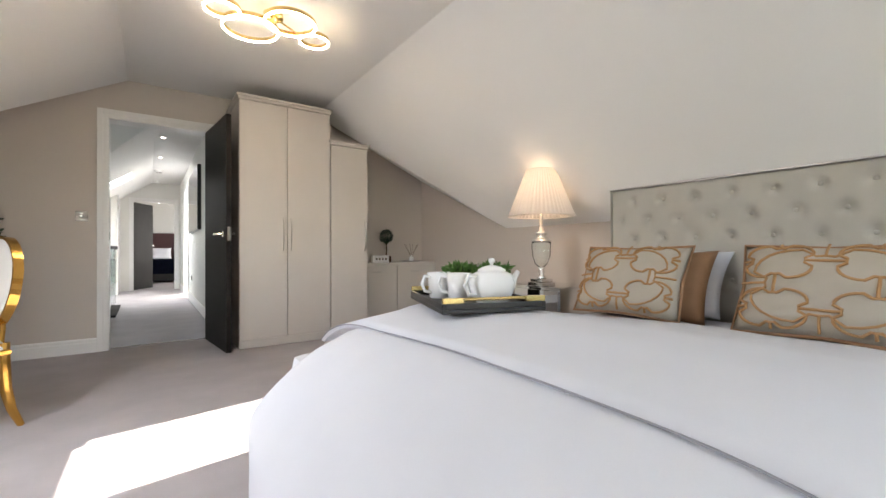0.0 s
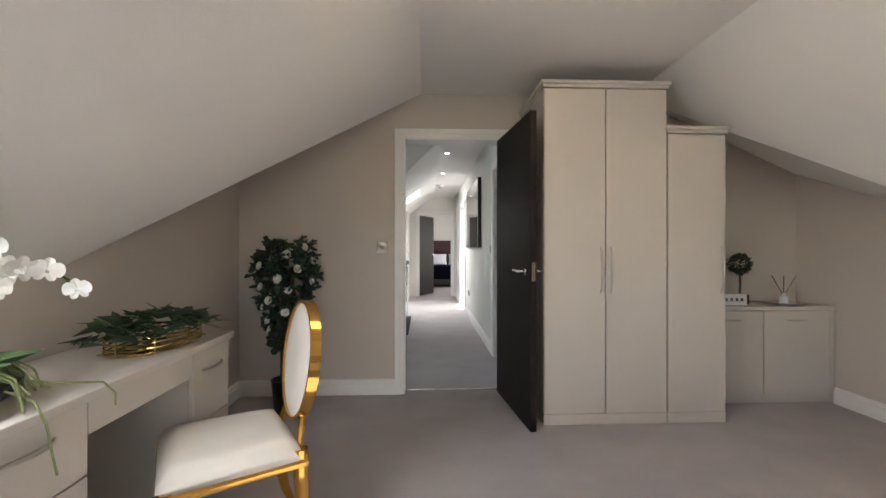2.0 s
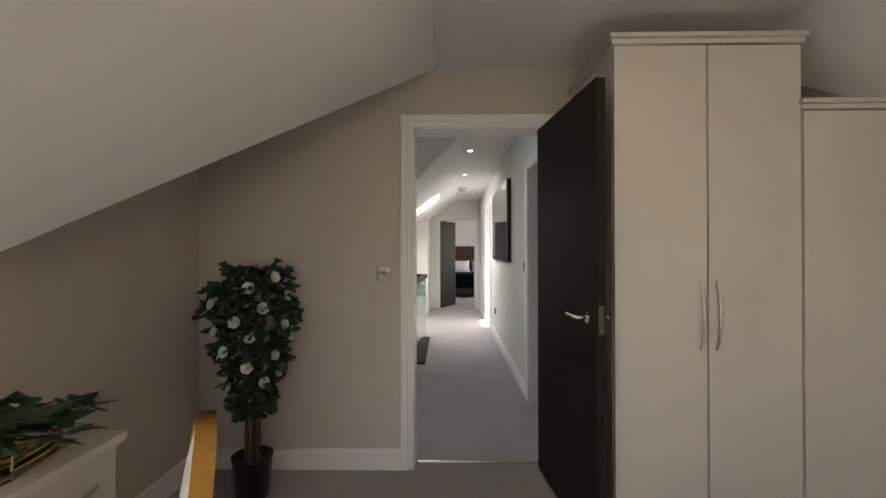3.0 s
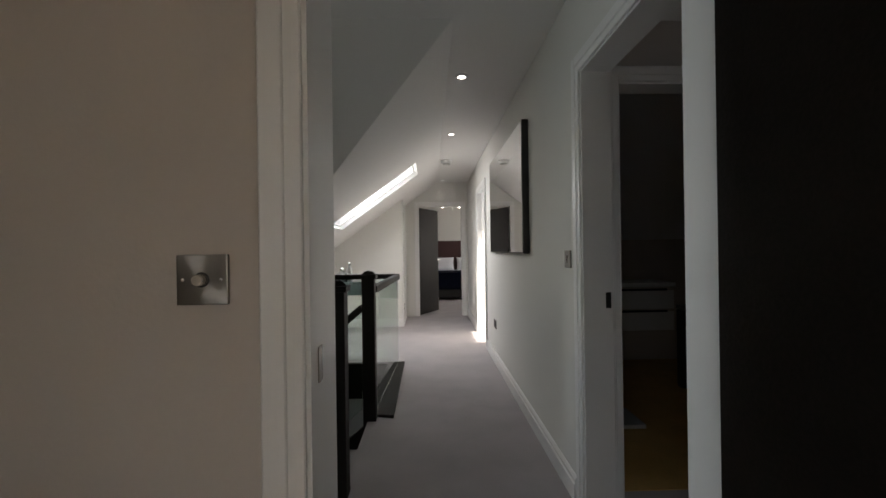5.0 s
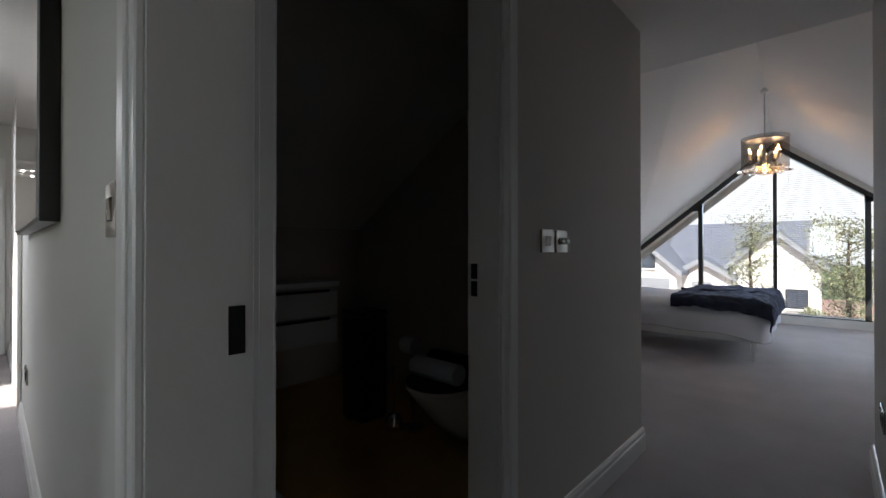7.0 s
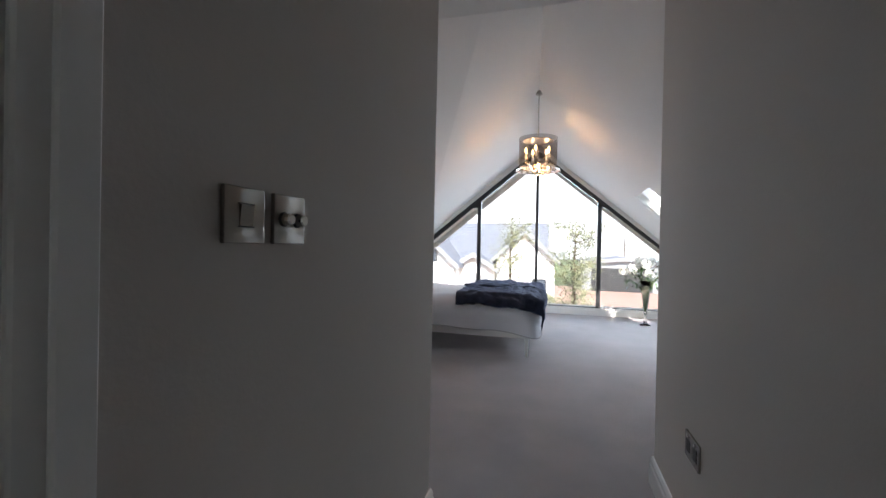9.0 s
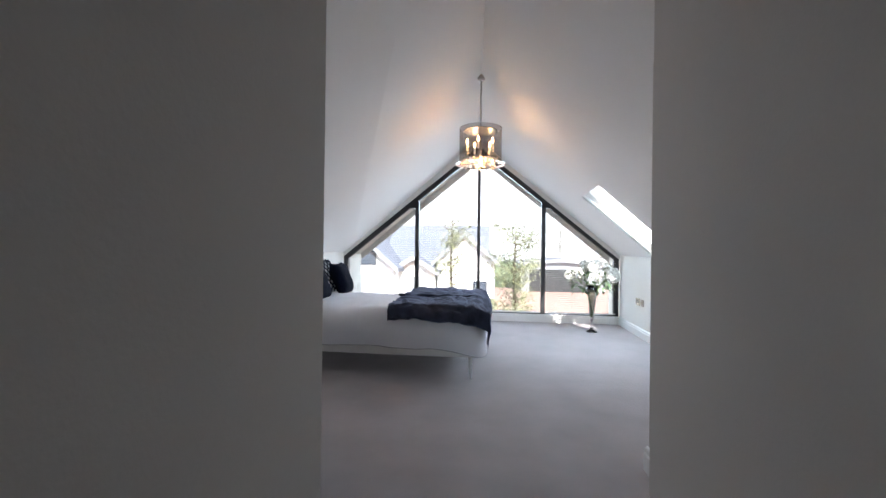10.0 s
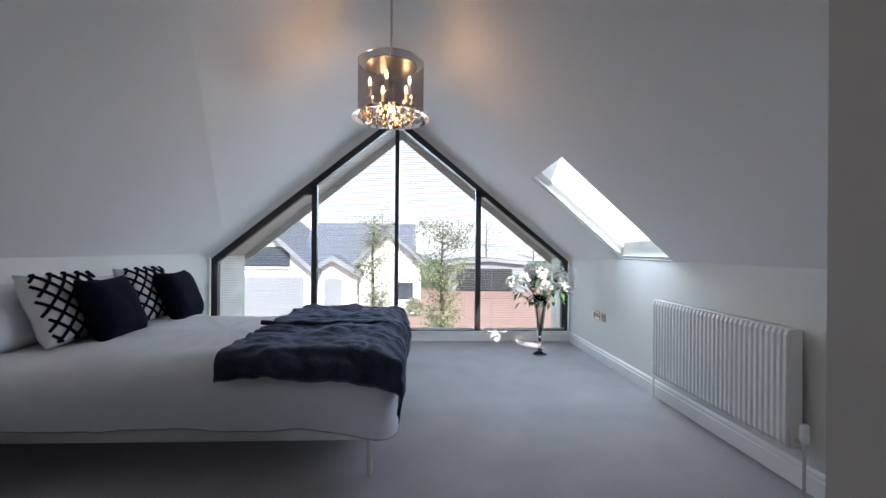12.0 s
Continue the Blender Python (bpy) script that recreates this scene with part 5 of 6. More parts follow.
rail((-0.22, 6.95, 0.925), (-0.155, 8.33, 0.925))
rail((-0.13, 8.33, 0.93), (-1.31, 8.33, 0.93))
rail((-0.31, 5.97, 0.955), (-3.19, 5.97, 0.955))
rail((-0.29, 6.90, 0.80), (-0.76, 6.90, 0.42))
rail((-0.84, 6.90, 0.36), (-1.95, 6.90, -0.50))
pane_between((-0.215, 6.96), (-0.155, 8.32), 0.05, 0.05, 0.90, 0.90)
pane_between((-0.17, 8.335), (-1.26, 8.335), 0.05, 0.05, 0.91, 0.91)
pane_between((-0.32, 5.97), (-3.15, 5.97), 0.05, 0.05, 0.93, 0.93)
pane_between((-0.30, 6.90), (-0.77, 6.90), 0.08, -0.34, 0.77, 0.36)
part("kerb", prism([(-0.27, 6.95, 0.001), (-0.08, 6.91, 0.001), (-0.09, 8.36, 0.001), (-0.27, 8.36, 0.001)], (0, 0, 0.022)), DARKWOOD, bal)
part("kerb", box(-3.2, -0.27, 8.30, 8.36, -0.34, 0.022), DARKWOOD, bal)
part("kerb", box(-3.2, -0.26, 5.93, 5.97, -0.34, 0.022), DARKWOOD, bal)
setting("floor_landing", box(-3.2, -0.26, 4.80, 5.95, -0.12, -0.001), CARPET, "grey-mauve cut pile carpet")
setting("floor_below", box(-3.3, 3.0, 4.7, 9.0, -2.75, -2.65), CARPET, "grey carpet at the foot of the stairs")
setting("wall_stair_far", box(-3.2, -0.2, 8.36, 8.46, -2.65, -0.13, bm=box(-0.26, -0.2, 4.8, 8.4, -2.65, -0.13)), PALE, "pale painted stairwell walls")

con = thing("console_table", (-0.92, 8.62, 0), "mirrored console table under the hall slope", "table")
part("top", box(-0.45, 0.45, -0.17, 0.17, 0.845, 0.87, 0.003), MIRROR, con)
part("drawer_box", box(-0.43, 0.43, -0.155, 0.155, 0.72, 0.845, 0.003), MIRROR, con)
for x in (-0.41, 0.41):
    for y in (-0.13, 0.13):
        part("leg", box(x - 0.02, x + 0.02, y - 0.02, y + 0.02, 0.001, 0.72, 0.002), MIRROR, con)
vs = thing("flower_vase", (-1.02, 8.60, 0.87), "dark vase of white roses and greenery", "vase")
sheet("vase", lathe([(0, 0), (0.07, 0), (0.09, 0.04), (0.085, 0.075), (0.075, 0.075), (0.07, 0.02), (0, 0.02)]), BLACKWOOD, vs)
bm = bmesh.new()
for k in range(90):
    d = rand_dir(rng, 0.0)
    leaf(bm, Vector((0, 0, 0.09)) + d * 0.06, d, (0, 0, 1), 0.07, 0.03)
part("foliage", bm, DARKLEAF, vs)
for k in range(9):
    d = rand_dir(rng, 0.25)
    fl = bmesh.new()
    for i in range(12):
        petal(fl, Vector((0, 0, 0.10)) + d * 0.13, d + rand_dir(rng) * 0.8, d, 0.036, 0.034, 0.2)
    part("rose", fl, PETAL, vs, "white rose bloom")
for k, (x, h, r) in enumerate(((-0.78, 0.13, 0.045), (-0.70, 0.19, 0.035))):
    bt = thing("silver_bottle", (x, 8.57, 0.87), "silver ornamental bottle on the console", "bottle", "silver bottles")
    sheet("body", lathe([(0, 0), (r, 0), (r * 1.05, 0.01), (r, h * 0.7), (r * 0.4, h * 0.82), (r * 0.4, h * 0.95), (0, h * 0.95)]), SILVER, bt)
    part("stopper", lathe([(0, h + 0.02), (r * 0.5, h + 0.01), (r * 0.45, h * 0.95), (0, h * 0.95)], seg=14), CHROME, bt)

# room beyond the hall
setting("floor_far", box(-2.2, 3.6, 11.62, 16.5, -0.12, 0), CARPET, "grey-mauve cut pile carpet")
setting("wall_far", box(-2.2, 3.6, 16.4, 16.5, 0, 2.6, bm=box(-2.3, -2.2, 11.6, 16.5, 0, 2.6, bm=box(1.0, 3.6, 11.5, 11.62, 0, 2.6, bm=box(-2.2, -0.6, 11.5, 11.62, 0, 2.6, bm=box(3.6, 3.7, 11.6, 13.4, 0, 2.6, bm=box(3.6, 3.7, 15.0, 16.5, 0, 2.6, bm=box(3.6, 3.7, 13.4, 15.0, 2.1, 2.6))))))), PALE, "pale painted far bedroom walls")
setting("ceiling_far", box(-2.3, 3.7, 11.5, 16.5, 2.5, 2.6), WHITE, "white far bedroom ceiling")
fd = thing("door", (0.005, 11.625, 0.006), "dark stained oak door standing ajar at the hall's end", "door", turn=62)
part("leaf", box(0.0, 0.75, 0.0, 0.04, 0, 1.97, 0.002), DARKWOOD, fd)
part("handle", tube([(0.70, 0, 1.0), (0.70, -0.05, 1.0), (0.60, -0.05, 1.0)], 0.009), CHROME, fd)
fb = thing("bed", (0.9, 14.6, 0), "dark far bed with plum headboard and white pillows", "bed")
part("base", box(-0.7, 0.7, -0.7, 1.3, 0.05, 0.42, 0.03), BLACKWOOD, fb)
part("mattress", box(-0.7, 0.7, -0.7, 1.3, 0.42, 0.62, 0.05), LINEN, fb)
part("throw", box(-0.72, 0.72, -0.74, 0.15, 0.25, 0.66, 0.04), NAVY, fb)
part("headboard", box(-0.78, 0.78, 1.3, 1.4, 0.05, 1.45, 0.03), shader("plum_velvet", (0.05, 0.018, 0.018), 0.7, bump=0.1), fb)
for x in (-0.33, 0.33):
    pillow("pillow", (0.9 + x, 15.72, 0.80), 0, -25, 0.6, 0.4, 0.18, LINEN, "white pillow on the far bed", x)
fan = thing("pendant_light", (0.72, 13.9, 2.5), "spiky white pendant light in the far bedroom", "ceiling light")
part("rod", tube([(0, 0, 0), (0, 0, -0.25)], 0.008), CHROME, fan)
for k in range(9):
    a = k * 0.7
    part("arm", tube([(0, 0, -0.25), (0.22 * math.cos(a), 0.22 * math.sin(a), -0.25 + 0.06 * math.sin(k * 2.1))], [0.008, 0.016]), GLOSS, fan)
    part("lamp", lathe([(0, 0.02), (0.02, 0), (0, -0.02)], at=(0.23 * math.cos(a), 0.23 * math.sin(a), -0.25 + 0.06 * math.sin(k * 2.1)), seg=10), SPOT, fan)

# ---- passage and washroom ----
md = thing("door", (1.00, 4.917, 0.006), "dark stained oak door folded back along the passage wall", "door", turn=0)
part("leaf", box(0.015, 0.75, -0.04 + 0.012, 0.012, 0, 1.97, 0.002), DARKWOOD, md)
part("handle", tube([(0.69, 0.012, 1.0), (0.69, 0.05, 1.0), (0.60, 0.055, 1.0)], 0.009), CHROME, md)
plate("light_switch", (2.133, PY1 - 0.001, 1.122), (0, -1, 0), label="square steel toggle light switch by the washroom", kind="switch")
plate("dimmer_switch", (2.243, PY1 - 0.001, 1.122), (0, -1, 0), label="square steel dimmer with two round knobs", kind="double_dimmer")
plate("wall_socket", (3.16, PY0 + 0.001, 0.42), (0, 1, 0), 0.146, "steel double socket low on the passage wall", "socket")
van = thing("vanity_unit", (2.15, 8.30, 0), "pale two-drawer washroom vanity with basin", "vanity")
part("cabinet", box(-0.38, 0.38, -0.44, -0.001, 0.40, 0.82), CABINET, van)
for z in (0.405, 0.61):
    d = part("drawer", box(-0.375, 0.375, -0.46, -0.44, z, z + 0.175, 0.003), GLOSS, van)
    part("handle", box(-0.30, 0.30, -0.475, -0.46, z + 0.175, z + 0.195), BLACKPLATE, d)
part("basin", box(-0.39, 0.39, -0.47, -0.001, 0.82, 0.86, 0.008), CERAMIC, van)
# wall-hung toilet; it stands out along +y before turning
wc = thing("toilet", (2.68, 6.56, 0), "white wall-hung toilet with a dark lid", "toilet", turn=90)
bm = bmesh.new()
rings = []
for z, back, front, half in ((0.08, 0.0, 0.20, 0.09), (0.11, 0.0, 0.28, 0.115), (0.20, 0.0, 0.38, 0.135), (0.30, 0.0, 0.47, 0.165), (0.37, 0.0, 0.53, 0.182), (0.40, 0.0, 0.54, 0.185)):
    ring = []
    for k in range(32):
        a = 2 * math.pi * k / 32
        c, d = math.cos(a), math.sin(a)
        e = 0.5 if d < 0 else 0.9
        ring.append(bm.verts.new((half * math.copysign(abs(c) ** 0.8, c), (back + front) / 2 + (front - back) / 2 * math.copysign(abs(d) ** e, d), z)))
    rings.append(ring)
for a, b in zip(rings, rings[1:]):
    for k in range(32):
        bm.faces.new((a[k], a[(k + 1) % 32], b[(k + 1) % 32], b[k]))
bm.faces.new(rings[0][::-1])
bm.faces.new(rings[-1])
sheet("pan", bm, CERAMIC, wc)


def oval_slab(z0, z1, grow):
    bm = bmesh.new()
    pts = []
    for k in range(32):
        a = 2 * math.pi * k / 32
        c, d = math.cos(a), math.sin(a)
        pts.append(((0.185 + grow) * math.copysign(abs(c) ** 0.8, c), 0.29 + (0.26 + grow) * math.copysign(abs(d) ** (0.5 if d < 0 else 0.9), d), z0))
    return prism(pts, (0, 0, z1 - z0), bm)


part("seat", oval_slab(0.401, 0.418, 0.006), CERAMIC, wc)
part("lid", oval_slab(0.419, 0.436, 0.002), BLACKWOOD, wc)
tw = thing("folded_towel", (2.33, 6.56, 0.437), "rolled white and black towels on the toilet lid", "towel")
part("white_roll", tube([(-0.06, -0.15, 0.052), (-0.06, 0.15, 0.052)], 0.051, seg=14), LINEN, tw)
part("black_roll", tube([(0.06, -0.14, 0.058), (0.06, 0.14, 0.058)], 0.057, seg=14), NAVY, tw)
br = thing("toilet_brush", (2.42, 7.06, 0.004), "chrome toilet brush holder on amber floor", "brush")
sheet("holder", lathe([(0, 0), (0.06, 0), (0.062, 0.012), (0.055, 0.05), (0.035, 0.085), (0.012, 0.1), (0, 0.1)]), CHROME, br)
part("stick", tube([(0, 0, 0.1), (0, 0, 0.38)], 0.008), CHROME, br)
rl = thing("toilet_roll", (2.50, 6.98, 0.004), "toilet roll on a chrome floor stand", "toilet roll")
part("stand", tube([(0, 0, 0), (0, 0, 0.56)], 0.01, bm=lathe([(0, 0), (0.07, 0), (0.07, 0.012), (0, 0.012)])), CHROME, rl)
part("roll", tube([(-0.02, -0.05, 0.51), (-0.02, 0.05, 0.51)], 0.05, seg=16), LINEN, rl)
pb = thing("pedal_bin", (2.42, 7.36, 0.004), "tall slim black bin on amber floor", "bin")
part("body", box(-0.10, 0.10, -0.11, 0.11, 0.0, 0.66, 0.015), BLACKWOOD, pb)
part("lid", box(-0.103, 0.103, -0.113, 0.113, 0.664, 0.70, 0.012), BLACKWOOD, pb)
part("pedal", box(-0.14, -0.10, -0.03, 0.03, 0.012, 0.022, 0.003), CHROME, pb)
bs = thing("bathroom_scale", (1.45, 6.75, 0.004), "flat white bathroom scale on amber floor", "scale")
part("deck", box(-0.15, 0.15, -0.15, 0.15, 0.008, 0.035, 0.006), CERAMIC, bs)
part("dial", box(-0.05, 0.05, 0.07, 0.12, 0.0352, 0.037), BLACKPLATE, bs)

# ---- main bedroom ----
win = thing("gable_window", (0, 0, 0), "black-framed full-height gable window of four lights", "window")
GX0, GX1, FW = 8.875, 8.945, 0.075
ends = [(7.95, 6.745), (6.745, 5.755), (5.755, 4.755), (4.755, 3.64)]


def frame_bar(points, name="frame"):
    part(name, prism([(GX0, *p) for p in points], (GX1 - GX0, 0, 0)), BLACKFRAME, win)


frame_bar([(7.955, 0.062), (3.635, 0.062), (3.635, 0.062 + FW), (7.955, 0.062 + FW)])
for s in (1, -1):
    e = 7.955 if s > 0 else 3.635
    frame_bar([(e, 0.062 + FW), (e - s * FW, 0.062 + FW), (e - s * FW, gable_z(e - s * FW) - 0.10), (e, gable_z(e) - 0.004)])
    lean = FW * 1.30
    frame_bar([(e, gable_z(e) - 0.004), (e - s * FW, gable_z(e - s * FW) - 0.10), (GY, GA - lean), (GY, GA - 0.004)])
for y, w in ((6.745, 0.032), (5.755, 0.024), (4.755, 0.032)):
    z = gable_z(y) - FW * 1.3
    frame_bar([(y + w, 0.06 + FW), (y - w, 0.06 + FW), (y - w, z + 0.01), (y + w, z + 0.01)], "mullion")
for s in (1, -1):
    y = GY + s * 0.98
    frame_bar([(y, gable_z(y) - 0.19), (y + s * 0.12, gable_z(y) - 0.19), (y + s * 0.12, gable_z(y + s * 0.12) - 0.09), (y, gable_z(y) - 0.09)], "corner_plate")
for a, b in ends:
    pts = [(8.91, a, 0.1), (8.91, b, 0.1), (8.91, b, gable_z(b) - 0.05)]
    pts.append((8.91, a, gable_z(a) - 0.05))
    p = part("pane", prism(pts, (0.006, 0, 0)), PANE, win)
    p.visible_shadow = False
SLAT = shader("pale_blind_slat", (0.40, 0.385, 0.365), 0.5, vary=0.03, bump=0)
for k, (a, b) in enumerate(ends):
    y0, y1 = min(a, b) + 0.045, max(a, b) - 0.045
    bl = thing("venetian_blind", (0, 0, 0), "fine-slatted pale venetian blind hung open in the window", "blind", "venetian blinds")
    hi_y = y0 if gable_z(y0) > gable_z(y1) else y1
    z = 0.17
    while z < gable_z(hi_y) - 0.16:
        lim = GY + (GA - z - 0.13) / (GA - GK) * (7.96 - GY)
        lo_, hi_ = max(y0, 2 * GY - lim), min(y1, lim)
        if hi_ - lo_ > 0.05:
            part("slat", prism([(8.850, lo_, z + 0.003), (8.850, hi_, z + 0.003), (8.868, hi_, z), (8.868, lo_, z)], (0, 0, 0.0012)), SLAT, bl)
        z += 0.029
    for y in (y0 + 0.12, y1 - 0.12):
        part("cord", tube([(8.86, y, 0.165), (8.86, y, gable_z(y) - 0.14)], 0.0012, seg=4), SLAT, bl)
    part("bottom_rail", box(8.85, 8.87, y0, y1, 0.148, 0.162), SLAT, bl)

mb = thing("bed", (0, 0, 0), "white-framed double bed with white duvet, navy throw across its foot", "bed")
BX0, BX1, BY0, BY1 = 5.80, 7.36, 5.64, 7.86
WHITEFRAME = shader("white_lacquer", (0.74, 0.74, 0.73), 0.35, vary=0.02, bump=0.01)
part("rail", box(BX0, BX0 + 0.03, BY0, BY1, 0.185, 0.255, 0.004), WHITEFRAME, mb)
part("rail", box(BX1 - 0.03, BX1, BY0, BY1, 0.185, 0.255, 0.004), WHITEFRAME, mb)
part("rail", box(BX0 + 0.03, BX1 - 0.03, BY0, BY0 + 0.03, 0.185, 0.255, 0.004), WHITEFRAME, mb)
part("slats", box(BX0 + 0.03, BX1 - 0.03, BY0 + 0.03, BY1, 0.22, 0.245), WHITEFRAME, mb)
for x in (BX0 + 0.025, BX1 - 0.025):
    for y in (BY0 + 0.04, BY1 - 0.1):
        part("leg", lathe([(0, 0.001), (0.014, 0.001), (0.02, 0.186), (0, 0.186)], at=(x, y, 0), seg=12), WHITEFRAME, mb)
part("headboard", box(BX0 + 0.08, BX1 - 0.03, BY1 + 0.005, BY1 + 0.085, 0.001, 0.875, 0.012), WHITEFRAME, mb)
part("mattress", box(BX0 + 0.02, BX1 - 0.02, BY0 + 0.02, BY1, 0.25, 0.50, 0.05), LINEN, mb)
duvet("duvet", mb, LINEN, BX0 - 0.05, BX1 + 0.06, BY0 - 0.08, BY1 + 0.02, 0.575, 0.262, 0.2, 0.62, "white duvet with grey piped hem", 2.0, 0.022, 11.0, dip=(BX0 - 0.05, BY0 - 0.08, 0.075))


def fall(s, hang, r):
    """Inset and drop of a cloth that hangs, then turns over an edge of radius r."""
    d = s - hang
    if d < 0:
        return 0.0, r - d
    if d < r * math.pi / 2:
        return r * (1 - math.cos(d / r)), r * (1 - math.sin(d / r))
    return r + d - r * math.pi / 2, 0.0


def draped(name, x0, x1, y0, y1, top, side_low, foot_low, material, label):
    """A heavy throw over the bed's near side and foot."""
    ob = thing(name, (0, 0, 0), label, "throw")
    bm = bmesh.new()
    nu, nv = 110, 80
    grid = []
    for i in range(nu + 1):
        s = i / nu * (x1 - x0 + 0.13)
        row = []
        for j in range(nv + 1):
            t = j / nv * (y1 - y0 + 0.20)
            inx, dx = fall(s, -0.045 + 0.13 * max(0.0, 1 - t * 1.6) ** 2 + 0.025 * noise.noise((t * 4.0, 2.0, 8.0)), 0.15)
            iny, dy = fall(t, 0.05 + 0.06 * max(0.0, 1 - s), 0.15)
            x, y = x0 - 0.015 + inx, y0 - 0.015 + iny
            z = top - (dx ** 3 + dy ** 3) ** (1 / 3)
            lump = 0.030 * noise.noise((s * 4.5, t * 4.5, 4)) + 0.024 * abs(noise.noise((s * 9, t * 8, 1))) + 0.006 * noise.noise((s * 26, t * 26, 6))
            row.append(bm.verts.new((x - lump * (s < 0.16), y - lump * (t < 0.2), z + 0.022 + lump)))
        grid.append(row)
    for i in range(nu):
        for j in range(nv):
            bm.faces.new((grid[i][j], grid[i + 1][j], grid[i + 1][j + 1], grid[i][j + 1]))
    top_faces = bm.faces[:]
    made = bmesh.ops.extrude_face_region(bm, geom=top_faces)
    for v in made["geom"]:
        if isinstance(v, bmesh.types.BMVert):
            v.co += Vector((-0.004, -0.004, 0.022))
    sheet("fur", bm, material, ob)
    part("seam", tube([(x0 + 0.80, y0 + 0.10 + (y1 - y0 - 0.02) * k / 10, top + 0.046 + 0.008 * math.sin(k * 2.1)) for k in range(11)], 0.016), material, ob, "raised fur seam")
    return ob


draped("fur_throw", BX0 - 0.055, BX1 - 0.02, BY0 - 0.09, 6.40, 0.575, 0.45, 0.35, FUR, "slate navy fur throw folded over the bed's foot")
for k, x in enumerate((6.20, 6.92)):
    pillow("pillow", (x, 7.70, 0.72), 0, -30, 0.66, 0.42, 0.20, LINEN, "white pillow against the white headboard", k + 10, "pillows of the white bed")
    c = pillow("cushion", (x + 0.10, 7.50, 0.76), 0, -24, 0.50, 0.44, 0.16, OFFWHITE, "white cushion with navy diamond lattice", k + 12, "patterned cushions")
    trellis(c, 0.50, 0.44, 0.16, NAVY, "embroidery", 0.009, (5, 4), True)
    pillow("cushion", (x + 0.22, 7.33, 0.74), 6, -22, 0.46, 0.40, 0.17, NAVY, "plush navy cushion on the white bed", k + 14, "navy cushions")

mirrored_chest((5.40, 7.475, 0), 0.46, 0.29, 0.44, 0, 2, "smoked mirror bedside chest with black tapered legs", 0.15, "", SMOKED)
cr = thing("crystal_lamp", (5.41, 7.52, 0.44), "small lit crystal ball lamp on a glass stem", "lamp")
sheet("base", lathe([(0, 0), (0.07, 0), (0.075, 0.006), (0.03, 0.022), (0.012, 0.04), (0, 0.04)]), CHROME, cr)
part("stem", tube([(0, 0, 0.03), (0.012, 0, 0.12), (-0.008, 0, 0.2), (0, 0, 0.29)], 0.009), CLEAR, cr)
ball = bmesh.new()
bmesh.ops.create_icosphere(ball, subdivisions=2, radius=0.055, matrix=Matrix.Translation((0, 0, 0.335)))
part("crystal_ball", ball, CLEAR, cr)
core = bmesh.new()
bmesh.ops.create_icosphere(core, subdivisions=2, radius=0.022, matrix=Matrix.Translation((0, 0, 0.335)))
part("lamp", core, glowing("cool_led", (1.0, 0.96, 0.92), 12.0), cr)
plate("wall_socket", (5.55, MY1 - 0.001, 0.42), (0, -1, 0), 0.146, "steel double socket beside the bedside chest", "socket")
adp = thing("plug", (5.55, MY1 - 0.012, 0.42), "white plug in the wall socket", "plug")
part("body", box(-0.055, -0.005, -0.045, 0, -0.025, 0.025, 0.006), GLOSS, adp)
ott = thing("armchair", (4.01, 7.20, 0), "dark navy velvet armchair in the corner", "chair")
part("seat", box(-0.34, 0.34, -0.32, 0.32, 0.10, 0.36, 0.06, segments=4), NAVY, ott)
part("back", box(-0.34, -0.18, -0.32, 0.32, 0.30, 0.62, 0.06, segments=4), NAVY, ott)
part("arm", box(-0.30, 0.35, -0.33, -0.20, 0.20, 0.44, 0.05, segments=4), NAVY, ott)
for x in (-0.27, 0.27):
    for y in (-0.25, 0.25):
        part("leg", lathe([(0, 0.001), (0.014, 0.001), (0.022, 0.11), (0, 0.11)], at=(x, y, 0), seg=10), BLACKWOOD, ott)

radiator((6.80, MY0, 0.20), 1.175, 0.555, 180, "white ribbed panel radiator under the roof window", 33)
plate("wall_socket", (8.03, MY0 + 0.001, 0.45), (0, 1, 0), 0.146, "steel double socket low on the side wall", "socket")
plate("aerial_socket", (7.86, MY0 + 0.001, 0.45), (0, 1, 0), 0.086, "steel aerial socket low on the side wall", "switch")

# chandelier
CX, CY = 6.49, 5.645
cd = thing("chandelier", (CX, CY, 2.858), "chrome drum chandelier with candle bulbs and hanging crystals", "chandelier")
sheet("rose", lathe([(0, 0), (0.06, 0), (0.06, -0.018), (0.03, -0.04), (0, -0.045)]), SATIN, cd)
part("cable", tube([(0, 0, -0.03), (0.004, 0.002, -0.2), (-0.003, 0, -0.35), (0, 0, -0.56)], 0.007), SATIN, cd)
DRUM = bpy.data.materials.new("smoked_mirror_drum")
DRUM.use_nodes = True
_n = DRUM.node_tree
_b = _n.nodes["Principled BSDF"]
_b.inputs["Base Color"].default_value, _b.inputs["Metallic"].default_value, _b.inputs["Roughness"].default_value = (0.62, 0.60, 0.58, 1), 1.0, 0.06
_t = _n.nodes.new("ShaderNodeBsdfTransparent")
_t.inputs["Color"].default_value = (0.66, 0.62, 0.60, 1)
_m = _n.nodes.new("ShaderNodeMixShader")
_m.inputs["Fac"].default_value = 0.12
_n.links.new(_t.outputs[0], _m.inputs[1])
_n.links.new(_b.outputs[0], _m.inputs[2])
_n.links.new(_m.outputs[0], _n.nodes["Material Output"].inputs["Surface"])
sheet("drum", lathe([(0.212, -0.53), (0.212, -0.885)], seg=48), DRUM, cd)
part("top_band", lathe([(0.210, -0.528), (0.214, -0.528), (0.214, -0.534), (0.210, -0.534), (0.210, -0.528)], seg=48), CHROME, cd)
